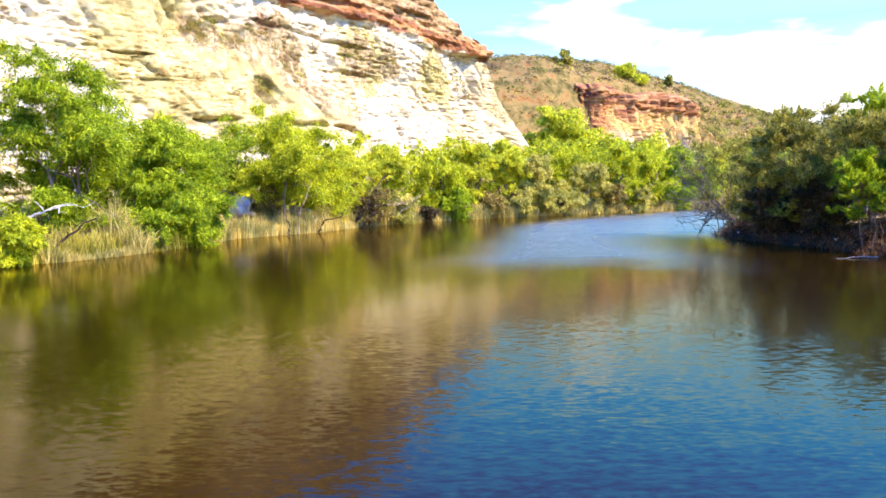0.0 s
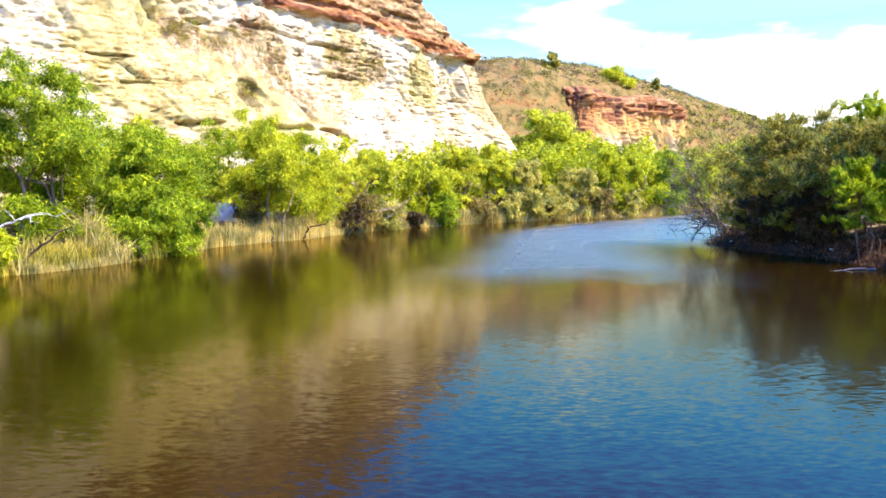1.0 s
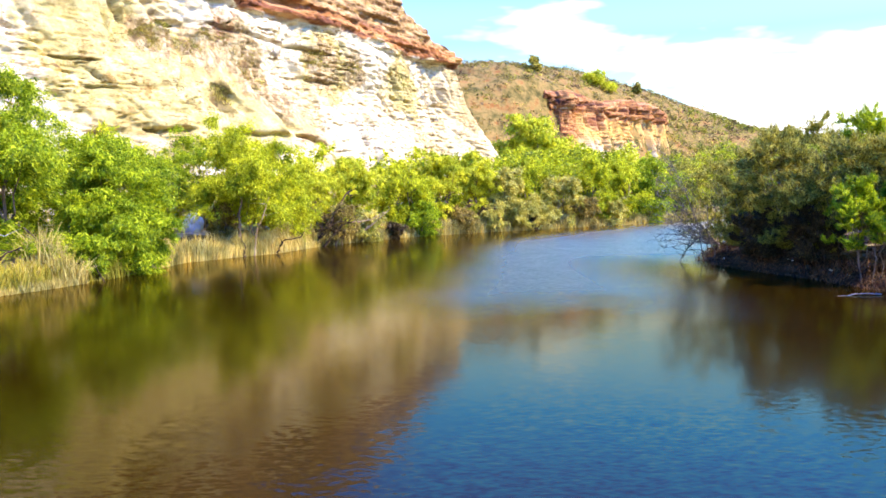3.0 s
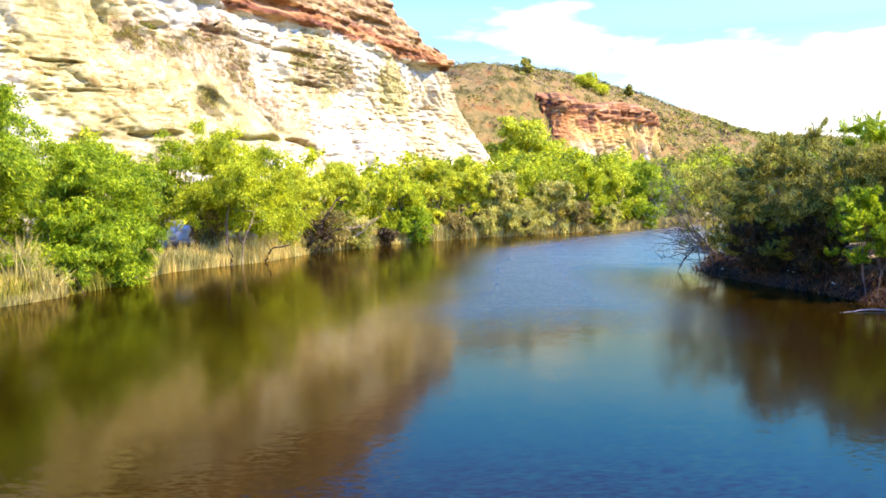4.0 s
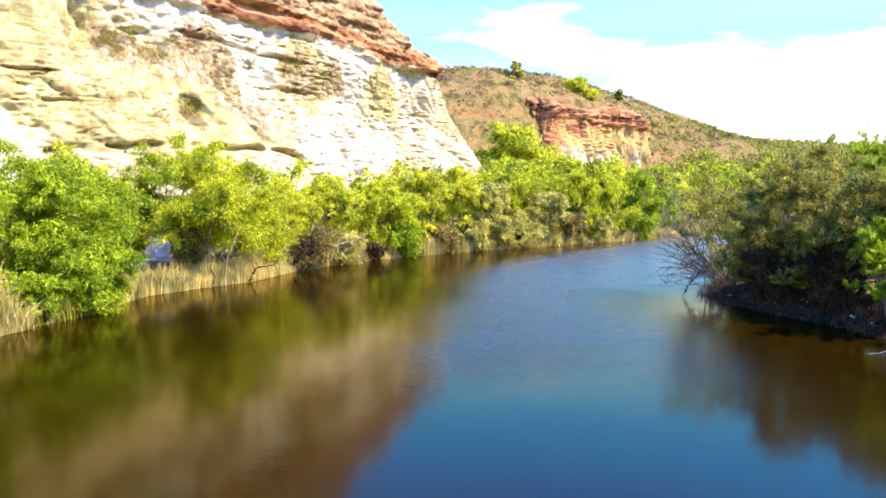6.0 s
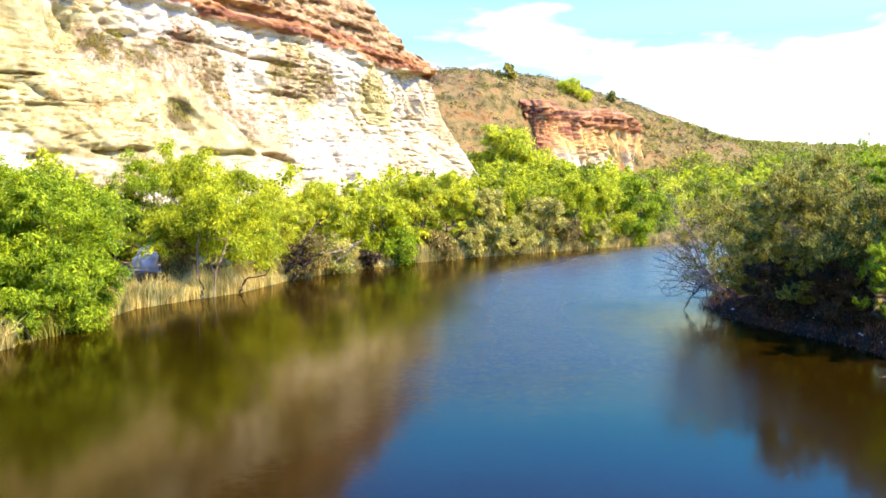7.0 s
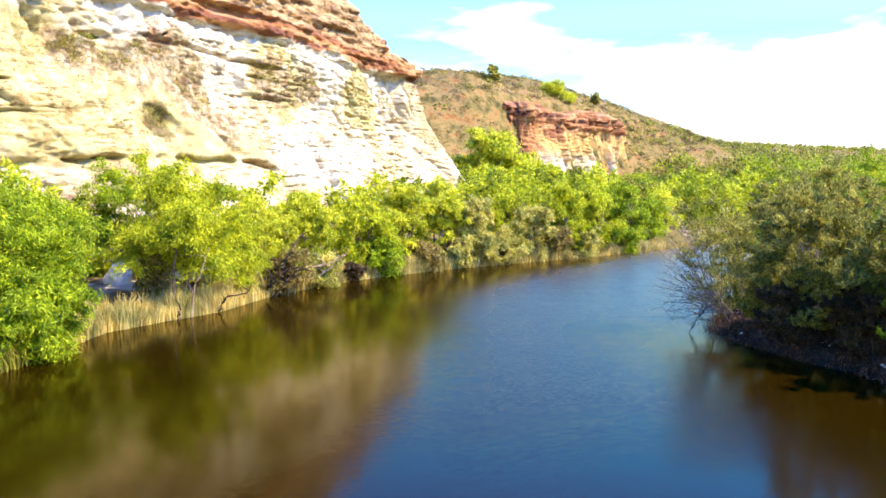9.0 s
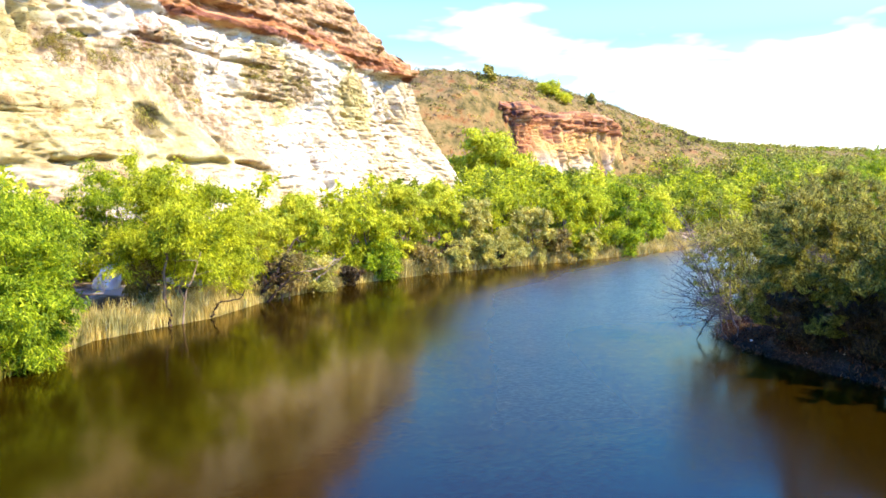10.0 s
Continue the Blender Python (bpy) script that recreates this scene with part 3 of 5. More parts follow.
def cliff(name, points, step, dz, z0, top_of, lean, red_z, red_out, mat, seed, back=16.0, notches=(), relief=4.4, ends=(0.0, 0.0), blocky=1.0, hollows=(), jut=4.2, flute=0.0):
    u, q, nrm = plan_line(points, step)
    nv = int(33 / dz)
    v = np.linspace(0, 1, nv)[None, :]
    top = top_of(u)[:, None]
    z = z0 + (top - z0) * v
    U = u[:, None] + 0 * z
    wob = z + 1.4 * (fbm(U * 0.06, z * 0.05, 0, seed) - 0.5)
    white = 1 - smooth(red_z - 0.25, red_z + 0.15, wob)
    off = lean(z, U)
    # buttresses, slumps and slanting gullies
    off = off + relief * (fbm(U * 0.07, z * 0.05, 0.5, seed + 1, 3) - 0.5)
    off = off + 0.9 * (fbm(U * 0.25 - z * 0.10, z * 0.16, 0.5, seed + 2, 3) - 0.5)
    for turn, sd in ((0.16, 60), (-0.12, 61)):
        n = fbm(U * 0.20 + z * turn, z * 0.05, 2.5, seed + sd, 3)
        off = off - 0.5 * white * np.maximum(1 - np.abs(n - 0.5) * 26, 0) ** 1.5 * smooth(0.45, 0.6, vnoise(U * 0.2, z * 0.2, 0, seed + sd))
    coarse = smooth(0.42, 0.60, fbm(U * 0.06, z * 0.09, 3.0, seed + 5, 2))
    broken = smooth(0.44, 0.58, fbm(U * 0.085 + 0.05 * z, z * 0.13, 11.0, seed + 33, 3))
    # thin worn seams below harder beds
    for thick, share, along_u, deep, cut, sd in ((1.10, 0.12, 0.30, 0.60, 0.58, 4), (0.62, 0.16, 0.60, 0.45, 0.585, 14), (0.40, 0.24, 1.2, 0.36, 0.59, 15)):
        bed = wob / thick + 0.7 * vnoise(U * 0.10, z * 0.3, 0, seed + sd)
        k, fr = np.floor(bed), bed - np.floor(bed)
        mask = fbm(U * along_u + k * 7.31, k * 3.7, 0, seed + sd, 2)
        off = off - white * deep * smooth(cut, cut + 0.05, mask) * (1 - smooth(share, share + 0.10, fr)) * np.where(thick > 1, 0.05 + 0.8 * coarse, 0.25 + 0.5 * coarse) * (0.12 + 0.9 * broken)
    # upright flutes washed out by rain
    off = off + 0.75 * white * (fbm(U * 0.75 + 0.2 * z, z * 0.14, 0, seed + 70, 3) - 0.5) * (1.3 - coarse)
    # hollows where softer rock has fallen out, in clusters
    soft = smooth(0.44, 0.62, fbm(U * 0.11 + z * 0.07, z * 0.13, 6.0, seed + 80, 3))
    off = off - 0.24 * white * soft * smooth(0.57, 0.62, fbm(U * 0.75 + 0.5 * z, z * 2.9, 0, seed + 81, 4, 0.6))
    # rain-cut rills and ragged broken faces
    rill = np.abs(fbm(U * 0.42 + 0.10 * z, z * 0.07, 5.0, seed + 83, 4, 0.55) - 0.5)
    off = off - 0.9 * white * (1.25 - broken) * np.maximum(0.10 - rill, 0) * 10 * smooth(0.40, 0.62, fbm(U * 0.09, z * 0.11, 8.0, seed + 84, 2))
    rag = np.abs(fbm(U * 0.9 + 0.5 * z, z * 1.3, 7.0, seed + 85, 5, 0.62) - 0.5)
    off = off - 0.75 * white * np.maximum(0.10 - rag, 0) * 2.6 * (0.3 + 0.9 * soft)
    # jointed blocks in their courses
    for size_u, size_z, amount, sd in ((2.6, 1.3, 0.34, 40), (1.1, 0.55, 0.24, 41), (0.5, 0.3, 0.12, 42)):
        row = np.floor(wob / size_z)
        cell = np.floor(U / size_u + 5.0 * hash_grid(row.astype(np.int64), 0, 7, seed + sd) + 0.6 * vnoise(U * 0.4, row, 0, seed + sd))
        block = hash_grid(cell.astype(np.int64), row.astype(np.int64), 3, seed + sd)
        off = off + blocky * amount * (block - 0.5) * np.where(white > 0.5, (0.06 + 0.7 * coarse) * (0.1 + 0.9 * broken), 1.5)
    for level, u0, u1, deep in notches:
        seam = np.exp(-((wob - level - 1.5 * (fbm(U * 0.16, 0, 0, seed + 51, 3) - 0.5)) / 0.22) ** 2)
        off = off - deep * seam * smooth(u0, u0 + 4, U) * (1 - smooth(u1 - 4, u1, U)) * smooth(0.40, 0.58, fbm(U * 0.35, 0, 0, seed + 52, 3))
    for hu, hz, ru, rz, slant, deep in hollows:
        du, dzz = (U - hu) / ru, (z - hz + slant * (U - hu)) / rz
        off = off - deep * np.maximum(1 - np.sqrt(du ** 2 + dzz ** 2 + 0.5 * (fbm(U * 1.1, z * 1.1, 0, seed + 90, 3) - 0.5)), 0) ** 0.6
    # the red beds step in and out as hard ledges
    bed2 = wob / 0.95 + 0.8 * vnoise(U * 0.07, z * 0.25, 0, seed + 9)
    k2, fr2 = np.floor(bed2), bed2 - np.floor(bed2)
    jut2 = fbm(U * 0.10 + k2 * 5.1, k2 * 2.3, 0, seed + 6, 3)
    off = off + (1 - white) * (red_out * smooth(red_z, red_z + 0.8, wob) + jut * (jut2 - 0.45) * smooth(0, 0.08, fr2) + 0.14 * (z - red_z))
    off = off + (0.62 - 0.30 * white) * (fbm(U * 1.3 + 0.5 * z, z * 1.7, 0, seed + 11, 5, 0.68) - 0.5)
    off = off + flute * 3.0 * (np.abs(fbm(U * 0.33, z * 0.035, 9.0, seed + 95, 4, 0.55) - 0.5) * 2 - 0.25)
    off = off - 7.0 * (1 - smooth(0, 9, U)) * ends[0] - 7.0 * smooth(u[-1] - 9, u[-1], U) * ends[1]
    x = q[:, 0][:, None] + nrm[:, 0][:, None] * off
    y = q[:, 1][:, None] + nrm[:, 1][:, None] * off
    # the weathered top runs back into the plateau
    nb = 26
    r = np.linspace(0, 1, nb + 1)[1:][None, :]
    lump = fbm(U[:, :1] * 0.3, r * 5, 0, seed + 21, 3) - 0.5
    bo = off[:, -1:] - back * r ** 1.3
    bz = z[:, -1:] + 2.4 * np.sqrt(r) + 2.2 * lump * (1 - r) - 5.0 * smooth(0.75, 1, r)
    x = np.concatenate([x, q[:, 0][:, None] + nrm[:, 0][:, None] * bo], 1)
    y = np.concatenate([y, q[:, 1][:, None] + nrm[:, 1][:, None] * bo], 1)
    z = np.concatenate([z, bz], 1)
    me = mesh_of(name, np.stack([x, y, z], -1).reshape(-1, 3), grid_faces(*x.shape), mat)
    return new(name, me)


cliff_near = cliff("cliff", [c1(-26), c1(-10), c1(30), c1(55.5), c1(59.5, -5), c1(60.5, -14), c1(57, -34)], 0.19, 0.115, 2.0,
                   lambda u: 33.0 - 9.5 * smooth(55, 81, u),
                   lambda z, u: 5.2 - 0.46 * z + 1.75 * smooth(14.5, 21, z) + smooth(69, 85, u) * 0.28 * np.maximum(20 - z, 0)
                   + 1.0 * (1 - smooth(-0.5, 0.5, u - 39.6 + 0.55 * (z - 10) + 3.0 * (fbm(u * 0.3, z * 0.5, 0, 77, 3) - 0.5))) * (1 - smooth(15.2, 17.6, z)) * smooth(18, 26, u), 21.0, 0.35, CLIFF, 3, 16.0, ((8.7, 4, 48, 1.3), (15.3, 44, 78, 0.9), (12.2, 16, 36, 0.25), (18.3, 26, 61, 0.7)), hollows=(
                       (34.2, 12.2, 1.9, 0.9, 0.55, 0.9), (39.8, 10.4, 1.2, 1.1, 0.2, 1.3), (35.7, 19.4, 1.7, 0.9, 0.1, -0.35), (30.0, 18.3, 2.0, 0.35, -0.05, 0.9), (44.5, 16.4, 1.1, 0.9, 0.5, 0.8)), jut=2.9)
tagged(cliff_near, "white limestone cliff with layered red rock on top", "cliff", kind="structure")
cliff_far = cliff("cliff", [(15, 171), (21, 162.5), (27, 162.8), (40, 178), (59, 199), (63, 205), (60, 225)], 0.4, 0.22, 1.0,
                  lambda u: 25.2 - 2.0 * vnoise(u * 0.16, 0, 0, 3) - 1.2 * vnoise(u * 0.5, 0, 0, 4), lambda z, u: 2.8 - 0.17 * z + 0.5 * np.maximum(11 - z, 0) + 1.5 * (vnoise(u * 0.16, 0, 0, 8) - 0.5), 21.0, 0.0, CLIFF_FAR, 31, 12.0, (), 5.5, (0.8, 0.5), 2.6, (), 0.55, 1.8)
tagged(cliff_far, "orange and white sandstone cliff below a scrubby hill", "cliff", kind="structure")


# ---- plants ----
def leaf_cloud(rng, centres, radii, count, length, width, droop=0.3, sprays=9, spread=0.17):
    """Many small leaves in sprays that fan out from some centres; the tips of the sprays hang or rise."""
    centres, radii = np.asarray(centres, float), np.asarray(radii, float)
    n = len(centres)
    fan = rng.normal(size=(n * sprays, 3))
    fan[:, 2] = np.abs(fan[:, 2]) * 0.9 - 0.25
    fan /= np.linalg.norm(fan, axis=1)[:, None]
    reach = 0.75 + 0.55 * rng.random(n * sprays)
    weight = np.repeat(radii ** 2, sprays) * reach
    pick = rng.choice(n * sprays, count, p=weight / weight.sum())
    clump = pick // sprays
    r = (radii[clump] * reach[pick])[:, None]
    u = rng.random(count)[:, None] ** 0.62
    c = centres[clump] + fan[pick] * r * u + rng.normal(size=(count, 3)) * r * spread * (0.5 + 0.6 * u)
    c[:, 2] -= (droop * 0.55 * r * u ** 2)[:, 0]
    axis = fan[pick] * 0.9 + rng.normal(size=(count, 3)) * 0.55
    axis[:, 2] -= droop * 1.2
    axis /= np.linalg.norm(axis, axis=1)[:, None]
    sidev = np.cross(axis, rng.normal(size=(count, 3)))
    sidev /= np.linalg.norm(sidev, axis=1)[:, None] + 1e-9
    ln = length * (0.6 + 0.8 * rng.random(count))[:, None]
    wd = width * (0.6 + 0.8 * rng.random(count))[:, None]
    v = np.stack([c - axis * ln * 0.5 - sidev * wd * 0.5, c - axis * ln * 0.4 + sidev * wd * 0.6, c + axis * ln * 0.6], 1)
    return v.reshape(-1, 3), np.arange(count * 3).reshape(-1, 3)


def tube(points, radii, sides=7):
    p, r = np.asarray(points, float), np.asarray(radii, float)
    t = np.gradient(p, axis=0)
    t /= np.linalg.norm(t, axis=1)[:, None] + 1e-9
    ref = np.where(np.abs(t[:, 2:3]) > 0.9, np.array([[1.0, 0, 0]]), np.array([[0, 0, 1.0]]))
    a = np.cross(t, ref)
    a /= np.linalg.norm(a, axis=1)[:, None] + 1e-9
    b = np.cross(t, a)
    ang = np.linspace(0, 2 * math.pi, sides, endpoint=False)
    ring = a[:, None, :] * np.cos(ang)[None, :, None] + b[:, None, :] * np.sin(ang)[None, :, None]
    v = p[:, None, :] + ring * r[:, None, None]
    i, j = np.meshgrid(np.arange(len(p) - 1), np.arange(sides), indexing="ij")
    k = (j + 1) % sides
    f = np.stack([i * sides + j, i * sides + k, (i + 1) * sides + k, (i + 1) * sides + j], -1).reshape(-1, 4)
    return v.reshape(-1, 3), f


def crooked(rng, start, end, n, wander):
    t = np.linspace(0, 1, n)[:, None]
    p = np.asarray(start, float) * (1 - t) + np.asarray(end, float) * t
    w = rng.normal(size=(n, 3)) * wander
    w[0] = w[-1] = 0
    return p + w



def crown_clumps(rng, height, radius, low, limbs, per, clump, lean):
    """Limb ends and clumps of leaves: each limb carries its own tuft, so that the outline is uneven."""
    lo = height * low
    limb_ends, centres, radii = [], [], []
    for i in range(limbs):
        f = (i + 0.5) / limbs
        ang = i * 2.39996 + rng.normal() * 0.35
        prof = 0.75 + 0.25 * f / 0.4 if f < 0.4 else math.sqrt(max(0.04, 1 - ((f - 0.4) / 0.62) ** 2))
        rr = radius * prof * (0.5 + 0.5 * rng.random())
        cr = radius * clump * (0.8 + 0.5 * rng.random())
        zc = lo + (height - lo) * (0.06 + 0.9 * f) + rng.normal() * 0.055 * height
        end = np.array((rr * math.cos(ang) + lean[0] * f, rr * math.sin(ang) + lean[1] * f, min(zc, height - cr * 0.6)))
        limb_ends.append(end)
        inner = np.array((lean[0] * f * 0.5, lean[1] * f * 0.5, end[2] - 0.25 * (height - lo)))
        for k in range(per):
            t = 0.5 + 0.55 * (k + rng.random() * 0.6) / per
            c = inner * (1 - t) + end * t + rng.normal(size=3) * radius * 0.13
            c[2] = max(c[2], lo + 0.05 * height * rng.random())
            centres.append(c)
            radii.append(cr * (1.1 - 0.35 * k / per) * (0.75 + 0.5 * rng.random()))
    return limb_ends, np.array(centres), np.array(radii)


def tree(name, label, group, height, radius, leaf, bark, seed, leaves=7000, low=0.15, stems=2, size=(0.26, 0.10), droop=0.3, lean=(0, 0), limbs=10, per=5, clump=0.27, category="tree", boughs=3, thick=0.026):
    """A tree at the origin: stems and limbs that end in clumps of leaves."""
    rng = np.random.default_rng(seed)
    thing = new(name)
    ends, centres, radii = crown_clumps(rng, height, radius, low, limbs, per, clump, lean)
    v, f = leaf_cloud(rng, centres, radii, leaves, size[0], size[1], droop, *((7, 0.11) if droop < 0 else ()))
    child("crown", mesh_of("crown", v, f, leaf), thing)
    order = list(rng.permutation(len(ends)))
    for s in range(stems):
        ang = s * 2 * math.pi / stems + rng.random()
        base = (0.16 * radius * math.cos(ang) * (stems > 1), 0.16 * radius * math.sin(ang) * (stems > 1), -0.5)
        tip = (0.3 * radius * math.cos(ang) + lean[0] * 0.6, 0.3 * radius * math.sin(ang) + lean[1] * 0.6, height * (0.55 + 0.2 * rng.random()))
        pts = crooked(rng, base, tip, 8, 0.045 * radius)
        r0 = thick * height / math.sqrt(stems) * (0.8 + 0.4 * rng.random())
        v, f = tube(pts, np.linspace(r0, r0 * 0.3, 8))
        child("trunk", mesh_of("trunk", v, f, bark, True), thing)
        for b in range(boughs):
            e = ends[order[(s * boughs + b) % len(order)]]
            a = pts[int(rng.integers(2, 6))]
            v, f = tube(crooked(rng, a, e, 6, 0.05 * radius), np.linspace(r0 * 0.45, r0 * 0.08, 6), 5)
            child("limb", mesh_of("limb", v, f, bark, True), thing)
    return tagged(thing, label, category, group)


def stand(ob, x, y, dz=0.0, turn=0.0, scale=1.0):
    z = float(ground_height(np.array([x]), np.array([y]))[0])
    ob.matrix_basis = pose(x, y, max(z, 0.0) + dz, 0, 0, turn) @ Matrix.Scale(scale, 4)
    return ob


BANK = "trees along the left bank"
for x, y, h, r, leaf, seed, low, n, lean, label in [
    (-20.6, 37.6, 9.5, 4.1, LEAF_GREEN, 1, 0.0, 30000, (0, 0), "tall bushy river tree with bright green leaves"),
    (-19.4, 30.4, 1.9, 1.6, LEAF_BRIGHT, 101, 0.0, 9000, (0.4, 0), "low bright green bush hanging over the water"),
    (-25.5, 36.0, 8.5, 3.8, LEAF_GREEN, 102, 0.06, 12000, (0, 0), "bushy green river tree"),
    (-17.0, 42.6, 6.3, 3.5, LEAF_GREEN, 2, 0.02, 22000, (0.8, -0.6), "dense green riverside tree leaning over the water"),
    (-15.2, 40.6, 3.6, 2.2, LEAF_GREEN, 103, 0.0, 10000, (0.6, -0.4), "low dense green bush touching the water"),
    (-20.6, 46.5, 6.4, 3.2, LEAF_GREEN, 104, 0.05, 11000, (0, 0), "green bushy tree on the bank"),
    (-22.5, 42.5, 7.0, 3.4, LEAF_GREEN, 107, 0.0, 9000, (0, 0), "bushy green tree among the bank trees"),
    (-18.6, 49.5, 5.6, 2.8, LEAF_GREEN, 108, 0.0, 7000, (0, 0), "bushy green tree among the bank trees"),
    (-13.5, 57.5, 5.0, 2.4, LEAF_BRIGHT, 109, 0.0, 5000, (0, 0), "bright green bush behind the bank trees"),
    (-5.8, 62.0, 2.6, 1.7, LEAF_TAN, 110, 0.0, 3000, (0.2, -0.2), "low tan bush drooping to the water"),
    (-1.4, 68.4, 2.8, 1.9, LEAF_GREEN, 111, 0.0, 3500, (0.2, -0.2), "low green bush drooping to the water"),
    (2.2, 71.9, 2.4, 1.7, LEAF_BROWN, 112, 0.0, 3000, (0.2, -0.2), "low brown bush drooping to the water"),
    (5.2, 74.0, 2.6, 1.6, LEAF_TAN, 113, 0.0, 3000, (0.2, -0.2), "low tan bush drooping to the water"),
    (9.6, 77.2, 3.4, 2.0, LEAF_TAN, 114, 0.0, 3500, (0.2, -0.2), "low tan bush drooping to the water"),
    (15.4, 81.2, 3.0, 1.9, LEAF_BROWN, 116, 0.0, 3500, (0.2, -0.2), "low brown bush drooping to the water"),
    (19.2, 83.9, 2.8, 1.8, LEAF_TAN, 117, 0.0, 3000, (0.2, -0.2), "low tan bush drooping to the water"),
    (24.0, 87.6, 3.0, 2.0, LEAF_GREEN, 118, 0.0, 3500, (0.2, -0.2), "low green bush drooping to the water"),
    (29.5, 95.5, 5.0, 2.8, LEAF_GREEN, 119, 0.0, 5000, (0, 0), "green river bush at the bend"),
    (-12.5, 51.4, 7.8, 3.9, LEAF_BRIGHT, 33, 0.26, 22000, (0, 0), "bright green river tree with several bare stems"),
    (-17.4, 57.2, 6.8, 3.0, LEAF_GREEN, 120, 0.3, 7000, (0, 0), "bushy green tree among the bank trees"),
    (-10.6, 55.6, 5.4, 2.5, LEAF_BRIGHT, 121, 0.12, 6000, (0, 0), "bright green bush behind the bank trees"),
    (-14.0, 57.6, 6.4, 2.6, LEAF_BRIGHT, 122, 0.3, 6000, (0, 0), "bright green bush behind the bank trees"),
    (-16.3, 38.0, 1.7, 1.4, LEAF_GREEN, 127, 0.0, 3000, (0.5, -0.2), "low green bush hanging over the water"),
    (-17.6, 40.0, 3.4, 2.0, LEAF_GREEN, 128, 0.0, 7000, (0.5, -0.2), "dense green bush at the water's edge"),
    # three dark clumps added where hollows under the bank lie in shade
    (-3.6, 65.3, 1.4, 1.0, LEAF_DARK, 123, 0.0, 1500, (0.2, -0.2), "dark leafy clump added for a shaded hollow under the bank"),
    (4.8, 74.1, 2.4, 1.1, LEAF_DARK, 124, 0.0, 2000, (0.2, -0.2), "dark leafy clump added for a shaded hollow under the bank"),
    (9.4, 76.9, 1.5, 0.9, LEAF_DARK, 125, 0.0, 1500, (0.2, -0.2), "dark leafy clump added for a shaded hollow under the bank"),
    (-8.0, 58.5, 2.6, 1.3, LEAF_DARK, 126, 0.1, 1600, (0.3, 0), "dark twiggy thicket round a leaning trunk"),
    (-13.9, 51.4, 2.6, 1.3, LEAF_BROWN, 105, 0.15, 2600, (0, 0), "small dry brown bush beside the reeds"),
    (-7.2, 58.6, 3.2, 1.7, LEAF_BROWN, 106, 0.15, 1800, (0.4, 0), "thin dry brown bush above the water"),
    (-9.6, 60.0, 5.9, 2.5, LEAF_YELLOW, 4, 0.1, 9000, (0, 0), "small yellow-green river tree"),
    (-6.8, 63.0, 6.3, 2.8, LEAF_YELLOW, 5, 0.12, 12000, (0, 0), "bright green bush on crooked stems at the water"),
    (-2.6, 69.0, 5.8, 2.9, LEAF_BRIGHT, 6, 0.05, 12000, (0, 0), "green bushy tree above the reeds"),
    (0.5, 73.0, 7.0, 2.6, LEAF_YELLOW, 7, 0.1, 10000, (0, 0), "slender bright green river tree"),
    (3.8, 75.6, 7.0, 2.7, LEAF_YELLOW, 8, 0.1, 10000, (0, 0), "bright green river tree among the reeds"),
    (6.9, 75.9, 5.8, 2.6, LEAF_TAN, 9, 0.0, 11000, (0, 0), "brownish olive bush hanging to the water"),
    (9.8, 80.0, 6.6, 2.8, LEAF_BRIGHT, 10, 0.05, 9000, (0, 0), "green bushy river tree"),
    (12.6, 79.8, 5.4, 2.6, LEAF_TAN, 11, 0.0, 11000, (0, 0), "brownish olive bush hanging to the water"),
    (17.0, 84.2, 7.0, 3.0, LEAF_BRIGHT, 12, 0.04, 10000, (0, 0), "green river tree behind dry reeds"),
    (21.5, 88.2, 6.8, 3.0, LEAF_BRIGHT, 13, 0.04, 10000, (0, 0), "bright green river tree behind dry reeds"),
    (26.2, 93.0, 7.0, 3.1, LEAF_GREEN, 14, 0.04, 10000, (0, 0), "green river tree behind dry reeds"),
    (17.0, 134.0, 13.6, 7.6, LEAF_YELLOW, 15, 0.0, 22000, (0, 0), "large yellow-green tree at the cliff's foot"),
    (23.5, 137.0, 10.0, 4.6, LEAF_YELLOW, 115, 0.05, 10000, (0, 0), "large yellow-green tree at the cliff's foot"),
]:
    near = y < 62
    stand(tree("river_tree", label, BANK, h, r, leaf, BARK, seed, int(n * (3.0 if near else 2.1 if y < 120 else 1.4)), low, 3,
               (0.20, 0.05) if near else ((0.27, 0.085) if y < 120 else (0.6, 0.26)), 0.75, lean, 13, 6, 0.24), x, y)

